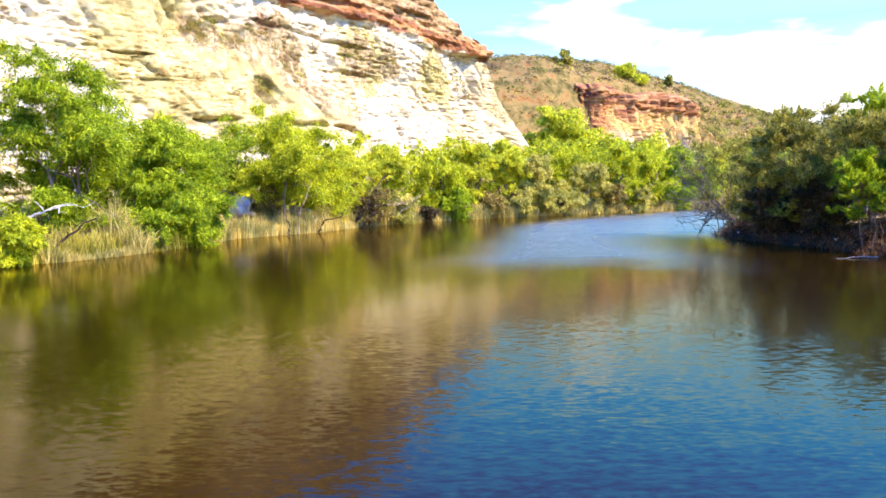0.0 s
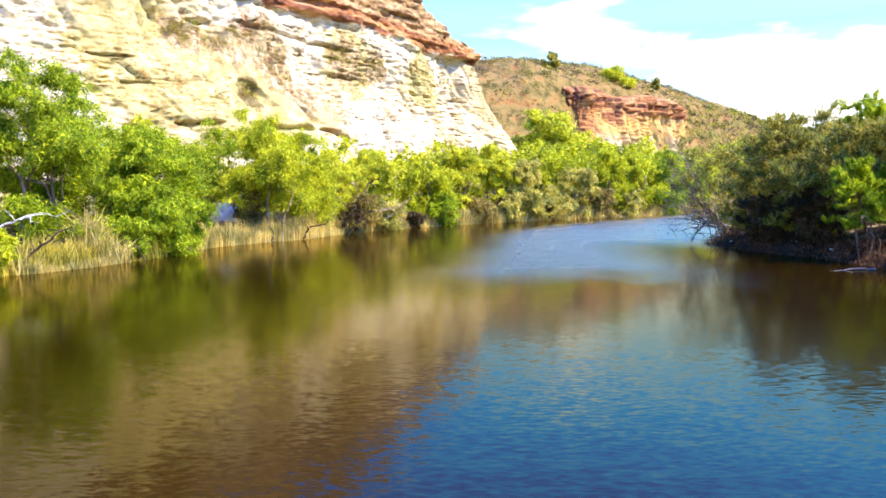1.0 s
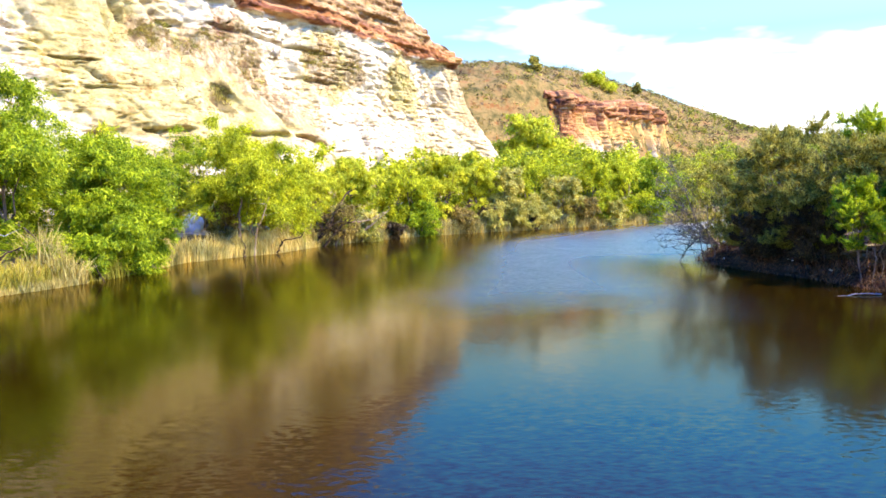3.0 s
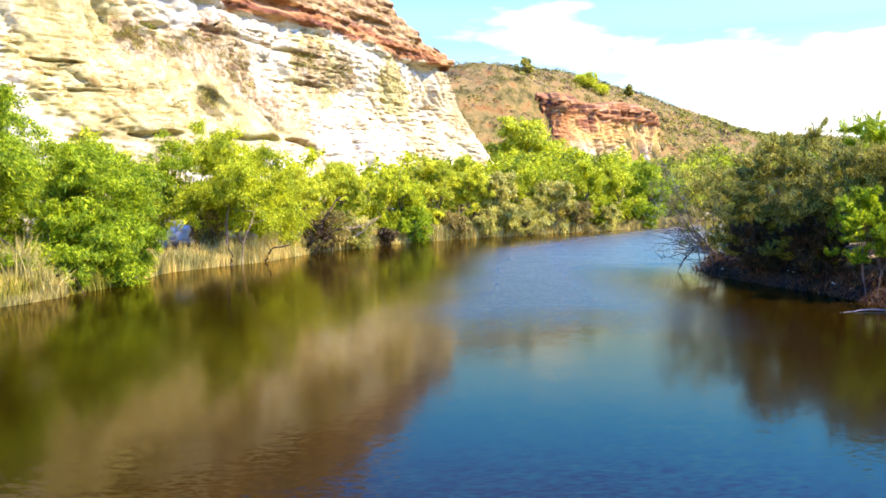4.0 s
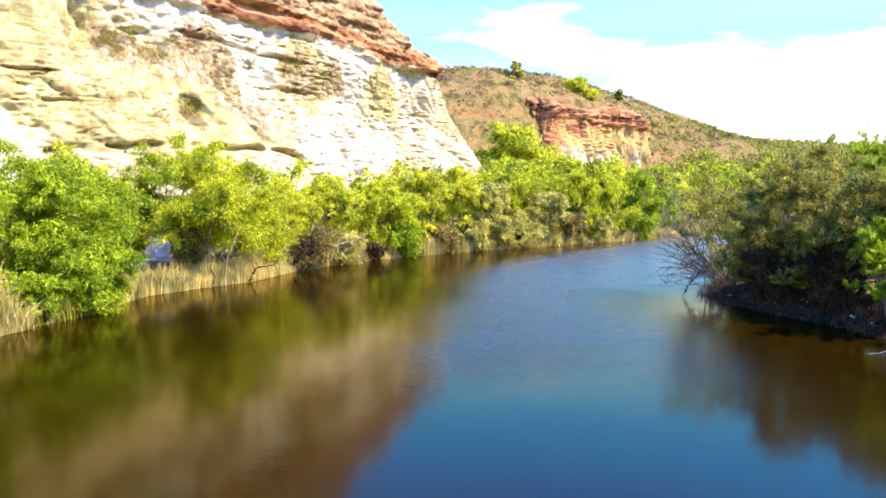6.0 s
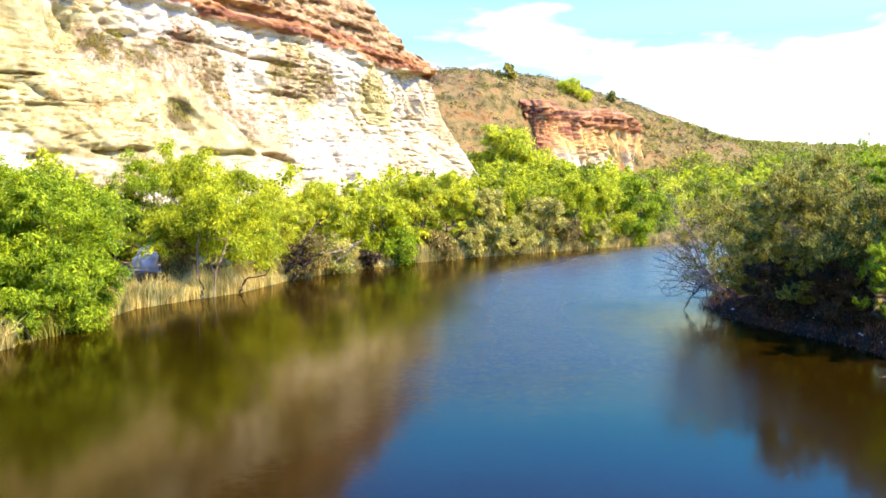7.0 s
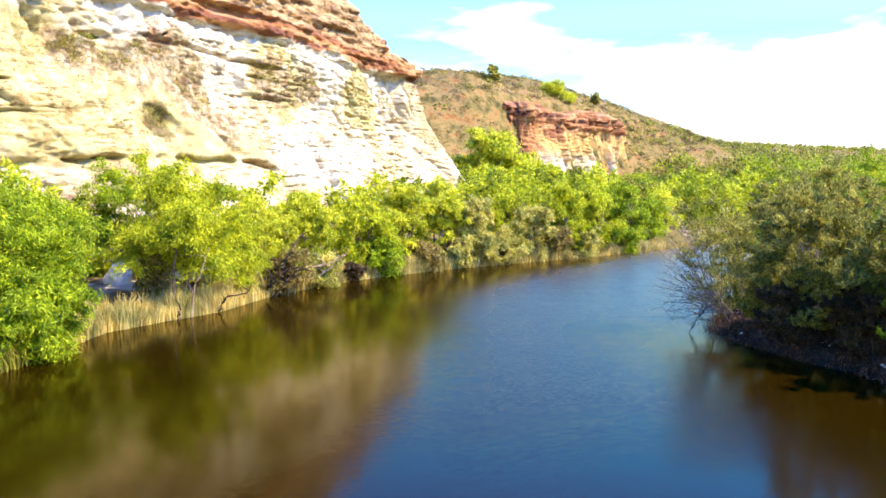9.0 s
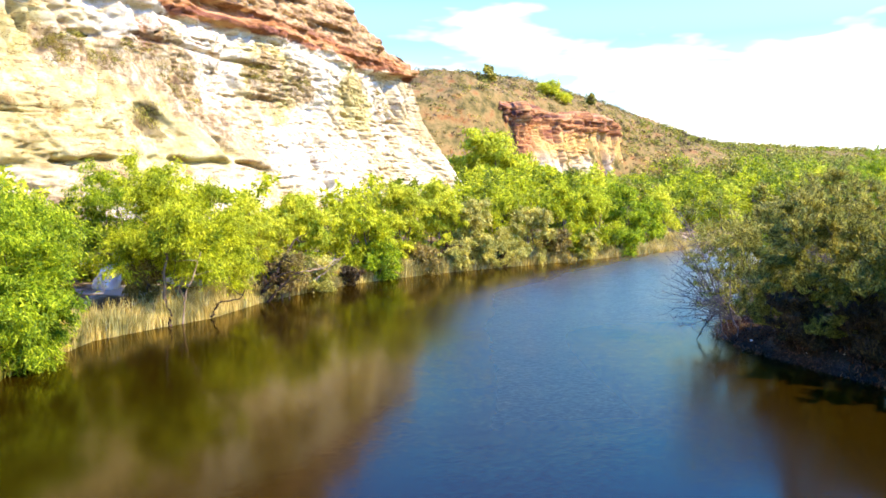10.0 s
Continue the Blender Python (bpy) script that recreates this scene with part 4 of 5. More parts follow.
RIGHT = "bushes on the right bank"
for x, y, h, r, leaf, seed, low, n, lean, label in [
    (16.0, 44.0, 5.9, 3.0, LEAF_OLIVE, 41, 0.12, 9000, (-1.4, 0), "grey-olive feathery bush reaching over the water"),
    (18.4, 39.8, 5.8, 3.4, LEAF_OLIVE, 42, 0.18, 24000, (-0.8, 0), "dull olive bushy tree on the bank"),
    (17.2, 42.0, 3.6, 2.1, LEAF_OLIVE, 146, 0.06, 11000, (-0.6, -0.2), "yellowish olive bush drooping over the bank"),
    (18.2, 38.4, 3.3, 2.0, LEAF_OLIVE, 147, 0.12, 10000, (-0.7, -0.2), "yellowish olive bush drooping over the bank"),
    # brown bushes whose leaf colour includes the shade below the olive canopy
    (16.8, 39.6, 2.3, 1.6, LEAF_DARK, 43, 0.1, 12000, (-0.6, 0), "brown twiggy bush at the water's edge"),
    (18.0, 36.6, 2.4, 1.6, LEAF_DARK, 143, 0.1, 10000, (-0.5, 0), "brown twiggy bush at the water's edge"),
    (19.4, 36.4, 5.2, 3.0, LEAF_OLIVE, 145, 0.24, 15000, (-0.9, 0), "dull olive bush arching over the bank"),
    (18.3, 33.0, 4.0, 1.9, LEAF_GREEN, 45, 0.30, 9000, (-0.5, 0), "bright green bush beside brown scrub"),
    (21.4, 34.2, 5.7, 3.2, LEAF_OLIVE, 44, 0.03, 22000, (0, 0), "dull olive bushy tree on the bank"),
    (20.8, 37.6, 6.3, 2.7, LEAF_GREEN, 144, 0.1, 15000, (0, 0), "green bushy tree among olive scrub"),
    (20.6, 46.6, 6.3, 3.5, LEAF_OLIVE, 46, 0.03, 16000, (0, 0), "dull olive bushy tree on the bank"),
    (24.0, 40.0, 6.0, 3.4, LEAF_GREEN, 47, 0.03, 13000, (0, 0), "green bushy tree among olive scrub"),
    (25.2, 34.0, 6.0, 3.4, LEAF_OLIVE, 48, 0.03, 13000, (0, 0), "dull olive bushy tree on the bank"),
    (21.8, 28.4, 5.2, 2.8, LEAF_GREEN, 49, 0.05, 14000, (0, 0), "green bushy tree on the bank"),
    (25.0, 50.5, 7.4, 3.6, LEAF_OLIVE, 50, 0.03, 12000, (0, 0), "dull olive bushy tree on the bank"),
    (29.5, 44.0, 6.8, 3.8, LEAF_OLIVE, 51, 0.03, 12000, (0, 0), "dull olive bushy tree on the bank"),
    (30.5, 56.0, 7.6, 3.8, LEAF_GREEN, 52, 0.03, 10000, (0, 0), "green bushy tree on the bank"),
    (35.0, 50.0, 8.0, 3.8, LEAF_OLIVE, 53, 0.03, 10000, (0, 0), "dull olive bushy tree on the bank"),
    (19.8, 51.0, 5.2, 2.8, LEAF_OLIVE, 54, 0.0, 7000, (0, 0), "dull olive bush at the water's edge"),
    (23.2, 56.0, 5.0, 2.8, LEAF_GREEN, 55, 0.0, 7000, (0, 0), "green bush at the water's edge"),
    (27.6, 61.0, 5.4, 2.9, LEAF_OLIVE, 56, 0.0, 6000, (0, 0), "dull olive bush at the water's edge"),
    (32.0, 66.0, 5.6, 3.0, LEAF_GREEN, 57, 0.0, 6000, (0, 0), "green bush at the water's edge"),
    (36.5, 71.0, 5.8, 3.1, LEAF_GREEN, 58, 0.0, 6000, (0, 0), "green bush at the water's edge"),
    (43.0, 79.0, 6.0, 3.2, LEAF_OLIVE, 59, 0.0, 6000, (0, 0), "dull olive bush at the water's edge"),
]:
    stand(tree("bush", label, RIGHT, h, r, leaf, BARK_GREY if leaf is LEAF_OLIVE else BARK, seed, int(n * (1.0 if seed == 41 else 2.4)), low, 5, (0.19, 0.036), -0.35, lean, 26, 2, 0.19, "bush", 5, 0.012), x, y)


# ---- woods on the valley floor ----
WOODS = "trees in the valley woods"
kinds = []
for k, (leaf, label) in enumerate([(LEAF_BRIGHT, "bright green valley tree"), (LEAF_DEEP, "deep green valley tree"), (LEAF_BRIGHT, "broad bright green valley tree"),
                                   (LEAF_OLIVE, "olive-grey valley tree"), (LEAF_DEEP, "rounded green valley tree"), (LEAF_YELLOW, "yellow-green valley tree")]):
    kinds.append(tree("valley_tree", label + " in close woods", WOODS, 7.6, 3.4, leaf, BARK, 200 + k, 2000, 0.04, 2, (0.46, 0.20), 0.2, (0, 0), 10, 5, 0.26, "tree", 2))
rng = np.random.default_rng(77)
placed = [(18.0, 134.0), (23.5, 137.0)]
used = set()
cx, cy = -22 + 120 * rng.random(6000), 50 + 125 * rng.random(6000) ** 0.9
cl, _ = along(cx, cy, SHORE_LEFT)
cr, _ = along(cx, cy, SHORE_RIGHT)
clip_edge, _ = along(cx, cy, LIP)
cz = ground_height(cx, cy)
for x, y, z, out, lip in zip(cx, cy, cz, -np.minimum(cl, -cr), clip_edge):
    if out < 4.0 or lip < 5.0 or x > 6 + 0.62 * y or (y < 62 and 10 < x < 38) or (x < 30 and y < 100 and out < 6.5):
        continue
    if len(placed) > 240 or any((x - a) ** 2 + (y - b) ** 2 < 3.9 ** 2 for a, b in placed):
        continue
    placed.append((x, y))
    k = int(rng.integers(6))
    if k == 3 and x < 30:
        k = 0
    if k == 5 and rng.random() < 0.6:
        k = 1
    sc = (0.62 if x < 12 and y < 110 else 0.74 if x < 62 else 0.95) + 0.28 * rng.random()
    m = pose(x, y, z, 0, 0, 360 * rng.random()) @ Matrix.Scale(sc, 4)
    if k in used:
        copy_thing(kinds[k], m).scale = (sc, sc, sc)
    else:
        used.add(k)
        kinds[k].matrix_basis = m


def tufts(name, label, spots, sizes, per, leaf, length, width, seed, parent_kind="stuff"):
    """Many far-off bushes in one mesh, three-cornered leaves."""
    rng = np.random.default_rng(seed)
    n = len(spots)
    pick = np.repeat(np.arange(n), per)
    way = rng.normal(size=(n * per, 3))
    way /= np.linalg.norm(way, axis=1)[:, None]
    way[:, 2] = np.abs(way[:, 2])
    c = spots[pick] + way * (sizes[pick] * (0.55 + 0.5 * rng.random(n * per)))[:, None]
    a = rng.normal(size=(n * per, 3))
    b = rng.normal(size=(n * per, 3))
    a /= np.linalg.norm(a, axis=1)[:, None]
    b /= np.linalg.norm(b, axis=1)[:, None]
    ln = (sizes[pick] * length)[:, None]
    v = np.stack([c - a * ln * 0.5, c + a * ln * 0.5, c + b * ln * width], 1).reshape(-1, 3)
    ob = new(name, mesh_of(name, v, np.arange(len(v)).reshape(-1, 3), leaf))
    return tagged(ob, label, name.replace("_", " "), kind=parent_kind)


def scatter(n, x0, x1, y0, y1, seed, test):
    rng = np.random.default_rng(seed)
    x, y = x0 + (x1 - x0) * rng.random(n), y0 + (y1 - y0) * rng.random(n)
    z = ground_height(x, y)
    lip, (toe, head, _, _) = along(x, y, LIP)
    dl, _ = along(x, y, SHORE_LEFT)
    dr, _ = along(x, y, SHORE_RIGHT)
    keep = test(x, y, z, lip, toe, -np.minimum(dl, -dr))
    return np.stack([x, y, z], 1)[keep]


far_a = scatter(7000, 20, 420, 120, 520, 5, lambda x, y, z, lip, toe, out: (lip > -4) & (z < 19.5) & (out > 4) & (x < 6 + 0.75 * y) & (y > 160) & (x > 62) & (z < 12 + 0.03 * (y - 200)))
far_b = scatter(1500, 64, 190, 175, 330, 15, lambda x, y, z, lip, toe, out: (z < 11.5) & (out > 4) & (x < 6 + 0.75 * y))
far_a = np.concatenate([far_a[:1300], far_b])
rng = np.random.default_rng(6)
for leaf, part_of in ((LEAF_GREEN, 0), (LEAF_DEEP, 1), (LEAF_OLIVE, 2)):
    sp = far_a[part_of::3] + np.array((0, 0, 2.0))
    tufts("far_woods", "distant valley woods in mixed greens", sp, 2.2 + 1.8 * rng.random(len(sp)), 100, leaf, 0.28, 0.45, 300 + part_of)
far_c = scatter(2600, 120, 520, 320, 560, 25, lambda x, y, z, lip, toe, out: (out > 4) & (x < 6 + 0.85 * y))
tufts("far_woods", "olive scrub woods on the distant plateau", far_c, 1.6 + 2.2 * rng.random(len(far_c)), 40, LEAF_OLIVE, 0.5, 0.45, 304)
tufts("far_woods", "green scrub woods on the distant plateau", far_c[::2] + np.array((3.0, 2.0, 0.3)), 1.4 + 2.0 * rng.random(len(far_c[::2])), 40, LEAF_DEEP, 0.5, 0.45, 305)
scrub_at = scatter(9000, -45, 480, 110, 620, 9, lambda x, y, z, lip, toe, out: (z > 9) & (out > 4) & ((np.abs(lip) > 3) | (x > 64)))
tufts("hill_scrub", "sparse olive scrub on the red hillside", scrub_at, 0.5 + 1.1 * rng.random(len(scrub_at)), 10, LEAF_OLIVE, 0.6, 0.5, 310)

slope = scatter(9000, 44, 150, 150, 330, 39, lambda x, y, z, lip, toe, out: (z > 7) & (z < 27) & (out > 4) & (x > 62 + 0.25 * (190 - y)))
for leaf, k, label in ((LEAF_OLIVE, 0, "olive scrub on the hill beyond the far cliff"), (LEAF_DEEP, 1, "deep green scrub on the hill beyond the far cliff"), (LEAF_DARK, 2, "dark scrub on the hill beyond the far cliff")):
    sp = slope[k::3]
    tufts("hill_scrub", label, sp, 0.5 + 1.4 * rng.random(len(sp)) ** 2, 30, leaf, 0.42, 0.4, 350 + k)
near_hill = scatter(8000, -20, 80, 118, 240, 19, lambda x, y, z, lip, toe, out: (z > 8) & ((lip < -1.5) | (z < 20)))
for leaf, k, label in ((LEAF_OLIVE, 0, "dry olive scrub on the red hillside"), (LEAF_DARK, 1, "dead brown scrub on the red hillside"), (LEAF_BROWN, 2, "scattered dry scrub on the red hillside")):
    sp = near_hill[k::3]
    tufts("hill_scrub", label, sp, 0.3 + 0.95 * rng.random(len(sp)) ** 2, 34, leaf, 0.45, 0.4, 330 + k)

# dry bushes that hold on the cliff's ledges
co = np.empty(len(cliff_near.data.vertices) * 3, dtype=np.float32)
cliff_near.data.vertices.foreach_get("co", co)
co = co.reshape(-1, 3)
pick = rng.choice(len(co), 8000)
pts = co[pick]
keep = (vnoise(pts[:, 0] * 0.16, pts[:, 1] * 0.16, pts[:, 2] * 0.2, 71) > 0.60) & (pts[:, 2] > 6)
pts = pts[keep][:1100]
tufts("cliff_scrub", "dry brown tussocks clinging to the cliff", pts[::2], 0.12 + 0.5 * rng.random(len(pts[::2])) ** 2, 50, LEAF_BROWN, 0.4, 0.2, 340)
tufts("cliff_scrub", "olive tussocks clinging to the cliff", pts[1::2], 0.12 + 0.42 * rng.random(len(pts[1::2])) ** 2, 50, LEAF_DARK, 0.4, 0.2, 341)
grown = []
for cx, cy, cz, many, wide in ((-22.9, 64.8, 17.0, 26, 1.5), (-23.6, 63.2, 16.3, 16, 1.2), (-21.2, 67.3, 16.5, 16, 1.2), (-12.6, 83.0, 17.8, 18, 1.5), (-14.1, 80.6, 18.0, 12, 1.2), (-4.6, 96.8, 17.4, 12, 1.3),
                               (-1.3, 102.6, 17.7, 14, 1.4), (-9.9, 87.6, 17.7, 10, 1.2), (-18.4, 68.2, 12.4, 22, 1.0), (-18.0, 73.0, 16.5, 16, 1.6), (-17.2, 73.2, 14.2, 12, 1.3), (-20.2, 70.2, 17.4, 12, 1.2)):
    d = np.linalg.norm((co - np.array((cx, cy, cz))) * np.array((1, 1, 1.3)), axis=1)
    close = np.argsort(d)[:4000]
    close = close[d[close] < d[close[0]] + wide]
    grown.append(co[rng.choice(close, many)])
grown = np.concatenate(grown)
tufts("cliff_scrub", "dry olive grass tussocks clinging to the cliff", grown[::2], 0.3 + 0.55 * rng.random(len(grown[::2])), 70, LEAF_OLIVE, 0.5, 0.12, 342)
tufts("cliff_scrub", "dry brown bushes clinging to the cliff", grown[1::2], 0.3 + 0.55 * rng.random(len(grown[1::2])), 70, LEAF_BROWN, 0.45, 0.15, 343)
RIDGE = "trees on the hill's ridge"
for x, y, h, r, leaf, seed, label in [
    (21.3, 175.0, 3.4, 2.1, LEAF_OLIVE, 401, "dark spreading tree alone on the ridge"),
    (38.5, 190.5, 3.6, 3.4, LEAF_YELLOW, 403, "rounded pale green bush on the ridge"), (42.5, 192.5, 2.2, 2.8, LEAF_YELLOW, 404, "low pale green bush on the ridge"),
    (53.0, 205.0, 3.0, 1.5, LEAF_OLIVE, 405, "small sparse tree on the ridge")]:
    stand(tree("ridge_tree", label, RIDGE, h, r, leaf, BARK, seed, 3500, 0.12, 2, (0.5, 0.2), 0.1, (0, 0), 9, 4, 0.3), x, y)

# ---- reeds ----
def reeds(name, label, line, offs, n, tall, leaf, seed, spread_out=0.10, width=0.035):
    rng = np.random.default_rng(seed)
    p = np.array(line, float)
    at = np.concatenate([[0], np.cumsum(np.hypot(*(p[1:] - p[:-1]).T))])
    u = at[-1] * rng.random(n)
    x, y = np.interp(u, at, p[:, 0]), np.interp(u, at, p[:, 1])
    tx, ty = np.interp(u + 0.5, at, p[:, 0]) - x + 1e-6, np.interp(u + 0.5, at, p[:, 1]) - y + 1e-6
    ln = np.hypot(tx, ty)
    o = offs[0] + (offs[1] - offs[0]) * rng.random(n)
    gate = 0.45 * vnoise(u * 0.35, 0, 0, seed) + 0.8 * vnoise(u * 1.1, o * 1.2, 0, seed + 1) ** 1.5
    x, y = x - ty / ln * o, y + tx / ln * o
    z = np.maximum(ground_height(x, y), -0.3)
    keep = vnoise(u * 0.3, 3.0, 0, seed + 5) + 0.25 * rng.random(n) > 0.36
    h = np.where(keep, 1.0, 0.35) * tall * (0.3 + 1.0 * gate) * (0.5 + 0.65 * rng.random(n)) + np.maximum(-z, 0)
    b = np.stack([x, y, z], 1)
    bend = rng.normal(size=(n, 3)) * spread_out
    bend[:, 0] += 0.35 * (vnoise(u * 0.8, o * 1.3, 0, seed + 7) - 0.5)
    bend[:, 1] += 0.35 * (vnoise(u * 0.8, o * 1.3, 0, seed + 8) - 0.5)
    bend[:, 2] = 0
    m = b + bend * h[:, None] * 0.35 + np.stack([0 * h, 0 * h, h * 0.55], 1)
    t = b + bend * h[:, None] * 1.3 + np.stack([0 * h, 0 * h, h * (1 - np.abs(bend[:, 0]) * 0.5)], 1)
    ang = rng.random(n) * math.pi
    sv = np.stack([np.cos(ang), np.sin(ang), 0 * ang], 1) * width * (0.6 + 0.8 * rng.random(n))[:, None]
    v = np.stack([b - sv, b + sv, m + sv * 0.8, m - sv * 0.8, t + sv * 0.15, t - sv * 0.15], 1).reshape(-1, 3)
    k = np.arange(n)[:, None] * 6
    f = np.concatenate([k + np.array([[0, 1, 2, 3]]), k + np.array([[3, 2, 4, 5]])])
    ob = new(name, mesh_of(name, v, f, leaf))
    return tagged(ob, label, "reeds", kind="stuff")


reeds("reed_bed", "dense dry golden reeds fanning over the water", [(-18.4, 31.6), (-17.4, 33.2), (-16.6, 35.0), (-16.0, 36.8)], (-0.5, 1.9), 7500, 1.9, REED, 1, 0.24, 0.022)
reeds("reed_bed", "dry golden reeds along the water's edge", SHORE_LEFT[10:16], (-0.3, 1.4), 11000, 1.25, REED, 2, 0.14, 0.022)
reeds("reed_bed", "dry golden reeds along the water's edge", SHORE_LEFT[15:19], (-0.3, 1.4), 12000, 1.15, REED, 3, 0.14, 0.03)
reeds("reed_bed", "dry golden reeds along the far water's edge", SHORE_LEFT[18:25], (-0.4, 1.8), 12000, 1.3, REED, 4, 0.14, 0.035)
reeds("reed_bed", "greenish sedge along the near bank", SHORE_LEFT[3:11], (-0.3, 1.4), 6000, 1.1, REED_GREEN, 5, 0.2, 0.025)

reeds("reed_bed", "dry sedge along the inner bank of the bend", SHORE_RIGHT[11:18], (-3.2, 0.4), 9000, 1.0, REED_GREEN, 7, 0.16, 0.04)
bend = scatter(2600, 16, 80, 46, 130, 29, lambda x, y, z, lip, toe, out: (out > 0.6) & (out < 7) & (x > 8 + 0.28 * y))
tufts("low_brush", "low green brush along the bend's bank", bend[::2], 0.5 + 0.8 * rng.random(len(bend[::2])), 60, LEAF_GREEN, 0.3, 0.3, 321)
tufts("low_brush", "low olive brush along the bend's bank", bend[1::2], 0.5 + 0.9 * rng.random(len(bend[1::2])), 60, LEAF_OLIVE, 0.3, 0.3, 322)

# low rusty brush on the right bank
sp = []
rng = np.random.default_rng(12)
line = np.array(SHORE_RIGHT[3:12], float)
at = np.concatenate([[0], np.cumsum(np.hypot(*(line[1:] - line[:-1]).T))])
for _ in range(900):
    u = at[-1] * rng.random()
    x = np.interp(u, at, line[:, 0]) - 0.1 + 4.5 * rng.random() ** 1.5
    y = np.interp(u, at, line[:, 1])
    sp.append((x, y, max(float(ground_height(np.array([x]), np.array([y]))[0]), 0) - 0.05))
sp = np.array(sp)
tufts("low_brush", "rusty brown low brush with the bank's shade in its colour", sp, 0.25 + 0.45 * rng.random(len(sp)), 60, LEAF_SHADED_RUST, 0.3, 0.1, 320)
reeds("sedge", "rusty sedge with the bank's shade in its colour", SHORE_RIGHT[3:11], (-1.8, 0.2), 4200, 0.42, LEAF_SHADED_RUST, 6, 0.5)


# ---- dead wood and rocks ----
def dead_branch(label, points, r0, seed, bark=DEADWOOD, twigs=5):
    rng = np.random.default_rng(seed)
    thing = new("dead_branch")
    base = np.array(points[0], float)
    thing.location = base
    p = np.array(points, float) - base
    t = np.linspace(0, len(p) - 1, 4 * len(p))
    q = np.stack([np.interp(t, np.arange(len(p)), p[:, k]) for k in range(3)], 1) + rng.normal(size=(len(t), 3)) * r0 * 0.35
    v, f = tube(q, np.linspace(r0, r0 * 0.3, len(q)))
    child("limb", mesh_of("limb", v, f, bark, True), thing)
    for _ in range(twigs):
        a = q[int(rng.integers(len(q) // 3, len(q)))]
        e = a + rng.normal(size=3) * np.array((0.7, 0.5, 0.4)) + np.array((0, 0, 0.3))
        v, f = tube(crooked(rng, a, e, 5, 0.07), np.linspace(r0 * 0.35, r0 * 0.1, 5), 5)
        child("twig", mesh_of("twig", v, f, bark, True), thing)
    return tagged(thing, label, "branch")


dead_branch("dark dead limb rising out of the reeds", [(-18.6, 32.5, 0.0), (-18.2, 32.6, 0.75), (-17.4, 32.8, 1.35), (-17.0, 32.9, 1.75), (-16.4, 33.0, 1.95)], 0.08, 1)
dead_branch("low dark branch dipping into the water", [(-17.4, 37.5, 0.9), (-16.6, 37.3, 0.88), (-15.5, 37.2, 0.7), (-15.0, 37.2, -0.1)], 0.06, 2)
dead_branch("bent dark branch standing in the shallows", [(-10.4, 51.7, -0.2), (-10.1, 51.7, 0.5), (-9.8, 51.7, 0.88), (-8.7, 51.8, 1.05), (-8.4, 51.9, 1.6)], 0.075, 3, twigs=2)
dead_branch("bleached white dead branch above the bank", [(-21.0, 32.4, 1.7), (-19.4, 32.4, 2.0), (-18.6, 32.4, 2.3), (-17.9, 32.4, 2.45)], 0.07, 4, BARK_PALE, 6)
dead_branch("thick dark trunk leaning over the water", [(-8.7, 57.5, -0.2), (-8.4, 57.5, 0.7), (-7.6, 57.5, 1.6), (-7.2, 57.6, 2.6), (-6.3, 57.9, 4.0)], 0.19, 5, twigs=14)
dead_branch("dark crooked stem beside a leaning trunk", [(-8.3, 57.6, -0.2), (-7.5, 57.6, 0.8), (-6.9, 57.7, 1.4), (-6.3, 57.9, 1.9)], 0.11, 10, twigs=9)
dead_branch("tan fallen limb lying along the bank", [(-7.2, 58.6, 1.75), (-6.0, 59.3, 1.7), (-4.9, 60.1, 1.8), (-3.9, 61.0, 2.4)], 0.075, 6, BARK_TAN, 5)
dead_branch("tan fallen limb leaning on the bank", [(-5.6, 60.6, 0.9), (-4.8, 60.9, 1.5), (-4.0, 61.2, 2.2), (-3.5, 61.5, 2.6)], 0.065, 11, BARK_TAN, 3)
dead_branch("short dark stump standing in the shallows", [(-11.9, 49.6, -0.3), (-11.9, 49.6, 0.3), (-11.8, 49.6, 0.6)], 0.13, 12, twigs=1)
dead_branch("slim tan stem standing at the water", [(-11.4, 50.1, -0.3), (-11.3, 50.2, 0.9), (-11.2, 50.3, 1.7), (-10.8, 50.5, 2.6), (-10.5, 50.7, 3.8)], 0.06, 7, BARK_TAN, 4)
dead_branch("bare grey branch reaching down into the river", [(15.6, 44.3, 1.6), (14.9, 44.2, 1.2), (14.3, 44.1, 0.6), (13.9, 44.0, -0.1)], 0.05, 8, twigs=26)
for k in range(15):
    f = k / 14
    reach, rise = 3.6 - 1.0 * abs(f - 0.4), 0.5 + 5.2 * f
    dead_branch("thin bare grey spray of twigs over the water", [(16.2, 44.2, 0.9), (15.6 - 0.25 * reach, 43.9 + 0.1 * (k % 3), 0.9 + 0.25 * rise), (15.9 - 0.6 * reach, 43.5 + 0.3 * (k % 4), 0.7 + 0.62 * rise),
                (16.0 - reach, 43.2 + 0.4 * (k % 3), 0.3 + rise)], 0.03, 60 + k, BARK_GREY, 22)
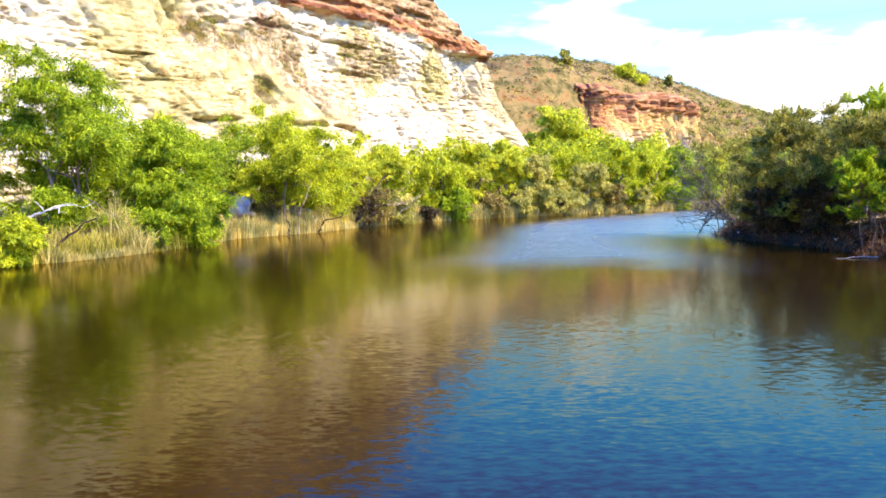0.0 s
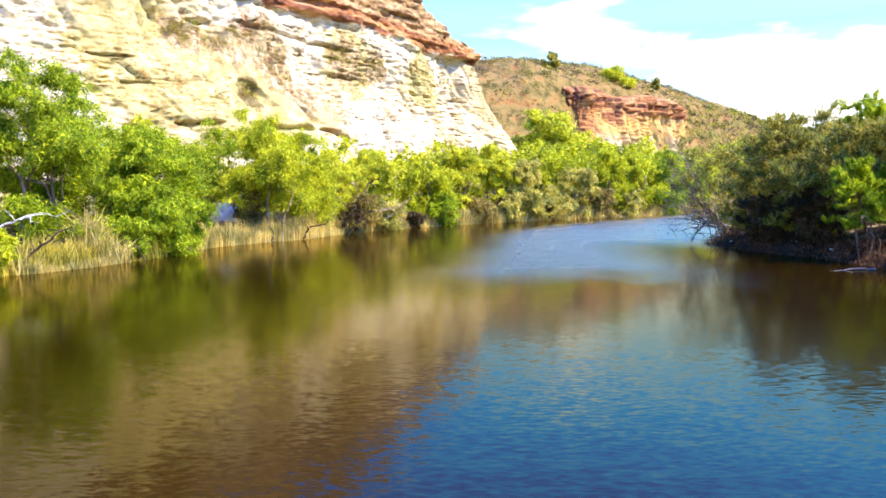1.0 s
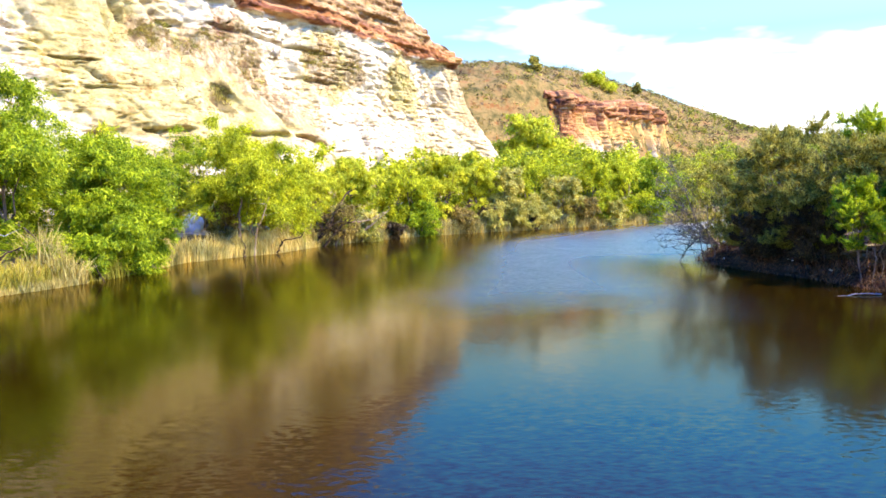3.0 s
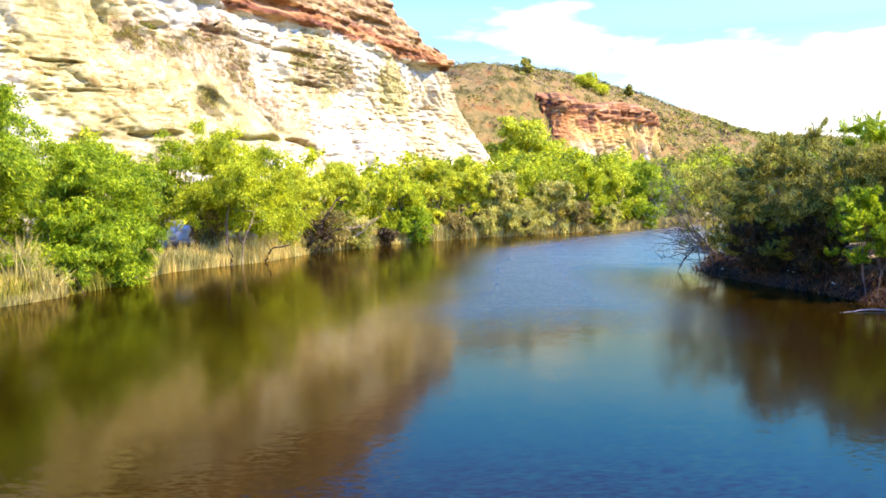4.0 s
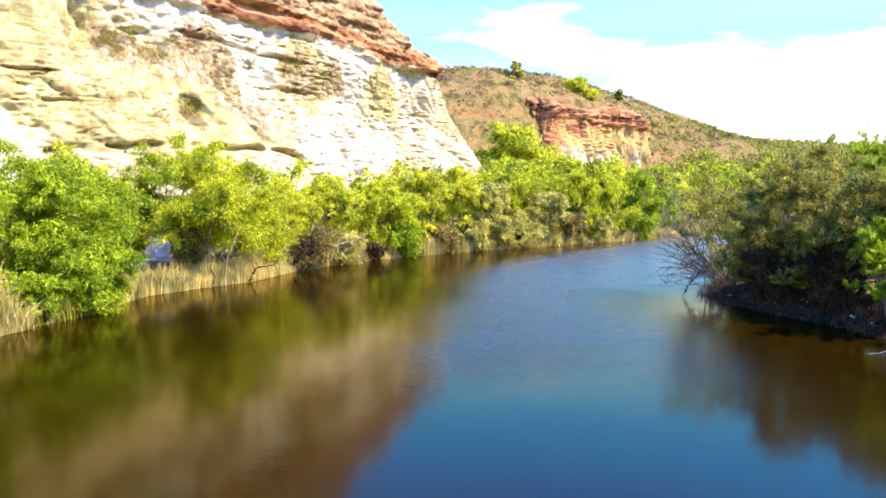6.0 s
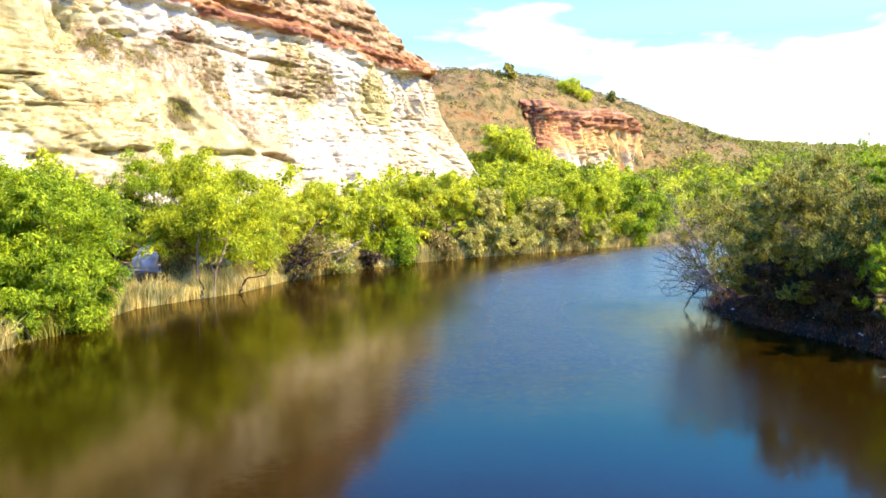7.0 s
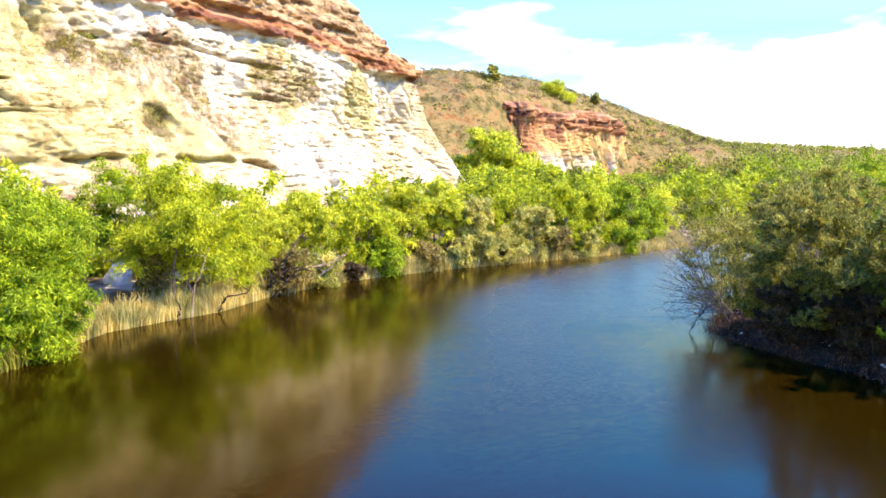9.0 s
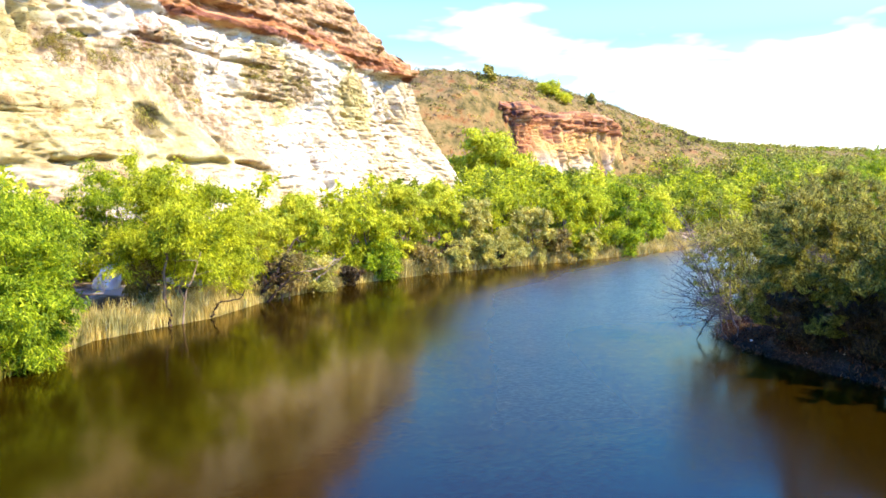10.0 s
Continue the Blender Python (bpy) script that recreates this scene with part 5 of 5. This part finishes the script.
dead_branch("grey log lying in the shallows", [(17.3, 30.6, 0.05), (16.6, 30.7, 0.04), (15.9, 30.5, 0.02), (15.4, 30.4, -0.02)], 0.035, 9, BARK_GREY, 0)


def boulder(label, x, y, size, seed, mat=ROCK_WHITE, group=""):
    bm = bmesh.new()
    bmesh.ops.create_icosphere(bm, subdivisions=4 if max(size) > 0.3 else 2, radius=1.0)
    for v in bm.verts:
        n = noise.noise(v.co * 1.1 + Vector((seed, 0, 0))) * 0.45 + noise.noise(v.co * 2.7 + Vector((0, seed, 0))) * 0.2
        v.co = v.co * (1 + n)
        v.co = Vector((v.co.x * size[0], v.co.y * size[1], v.co.z * size[2]))
    me = bpy.data.meshes.new("boulder")
    bm.to_mesh(me)
    bm.free()
    me.materials.append(mat)
    ob = new("boulder", me)
    stand(ob, x, y, size[2] * 0.35)
    return tagged(ob, label, "rock", group)


boulder("large white boulder on the sandy bank", -16.7, 54.3, (0.7, 0.6, 1.0), 1.7)
boulder("small white rock on the sandy bank", -14.4, 53.2, (0.7, 0.6, 0.35), 4.1)
boulder("small white rock on the sandy bank", -13.2, 57.0, (1.0, 0.7, 0.4), 6.3)
rng = np.random.default_rng(91)
for k, (x, y, w) in enumerate(((5.0, 144.5, 1.5), (7.5, 145.5, 2.2), (9.5, 146.5, 1.6), (11.5, 144.0, 1.3), (13.0, 148.0, 2.4), (15.0, 147.0, 1.4), (16.5, 150.5, 2.6), (18.5, 152.0, 2.2),
                               (19.8, 155.0, 2.0), (17.5, 147.5, 1.5), (20.5, 151.5, 1.6), (8.5, 141.5, 1.2), (22.0, 156.0, 2.2))):
    boulder("layered red rock jutting out of the hillside", x, y, (w, 0.6 * w, 0.32 * w), 10.0 + 1.7 * k, ROCK_RED, "red rocks on the hillside")
for k in range(26):
    u = at[-1] * rng.random()
    x, y = float(np.interp(u, at, line[:, 0])) + 0.3 + 1.6 * rng.random(), float(np.interp(u, at, line[:, 1]))
    w = 0.03 + 0.05 * rng.random()
    boulder("small pale stone among leaf litter on the bank", x, y, (w, 0.8 * w, 0.55 * w), 40.0 + k, ROCK_WHITE, "pale stones on the right bank")
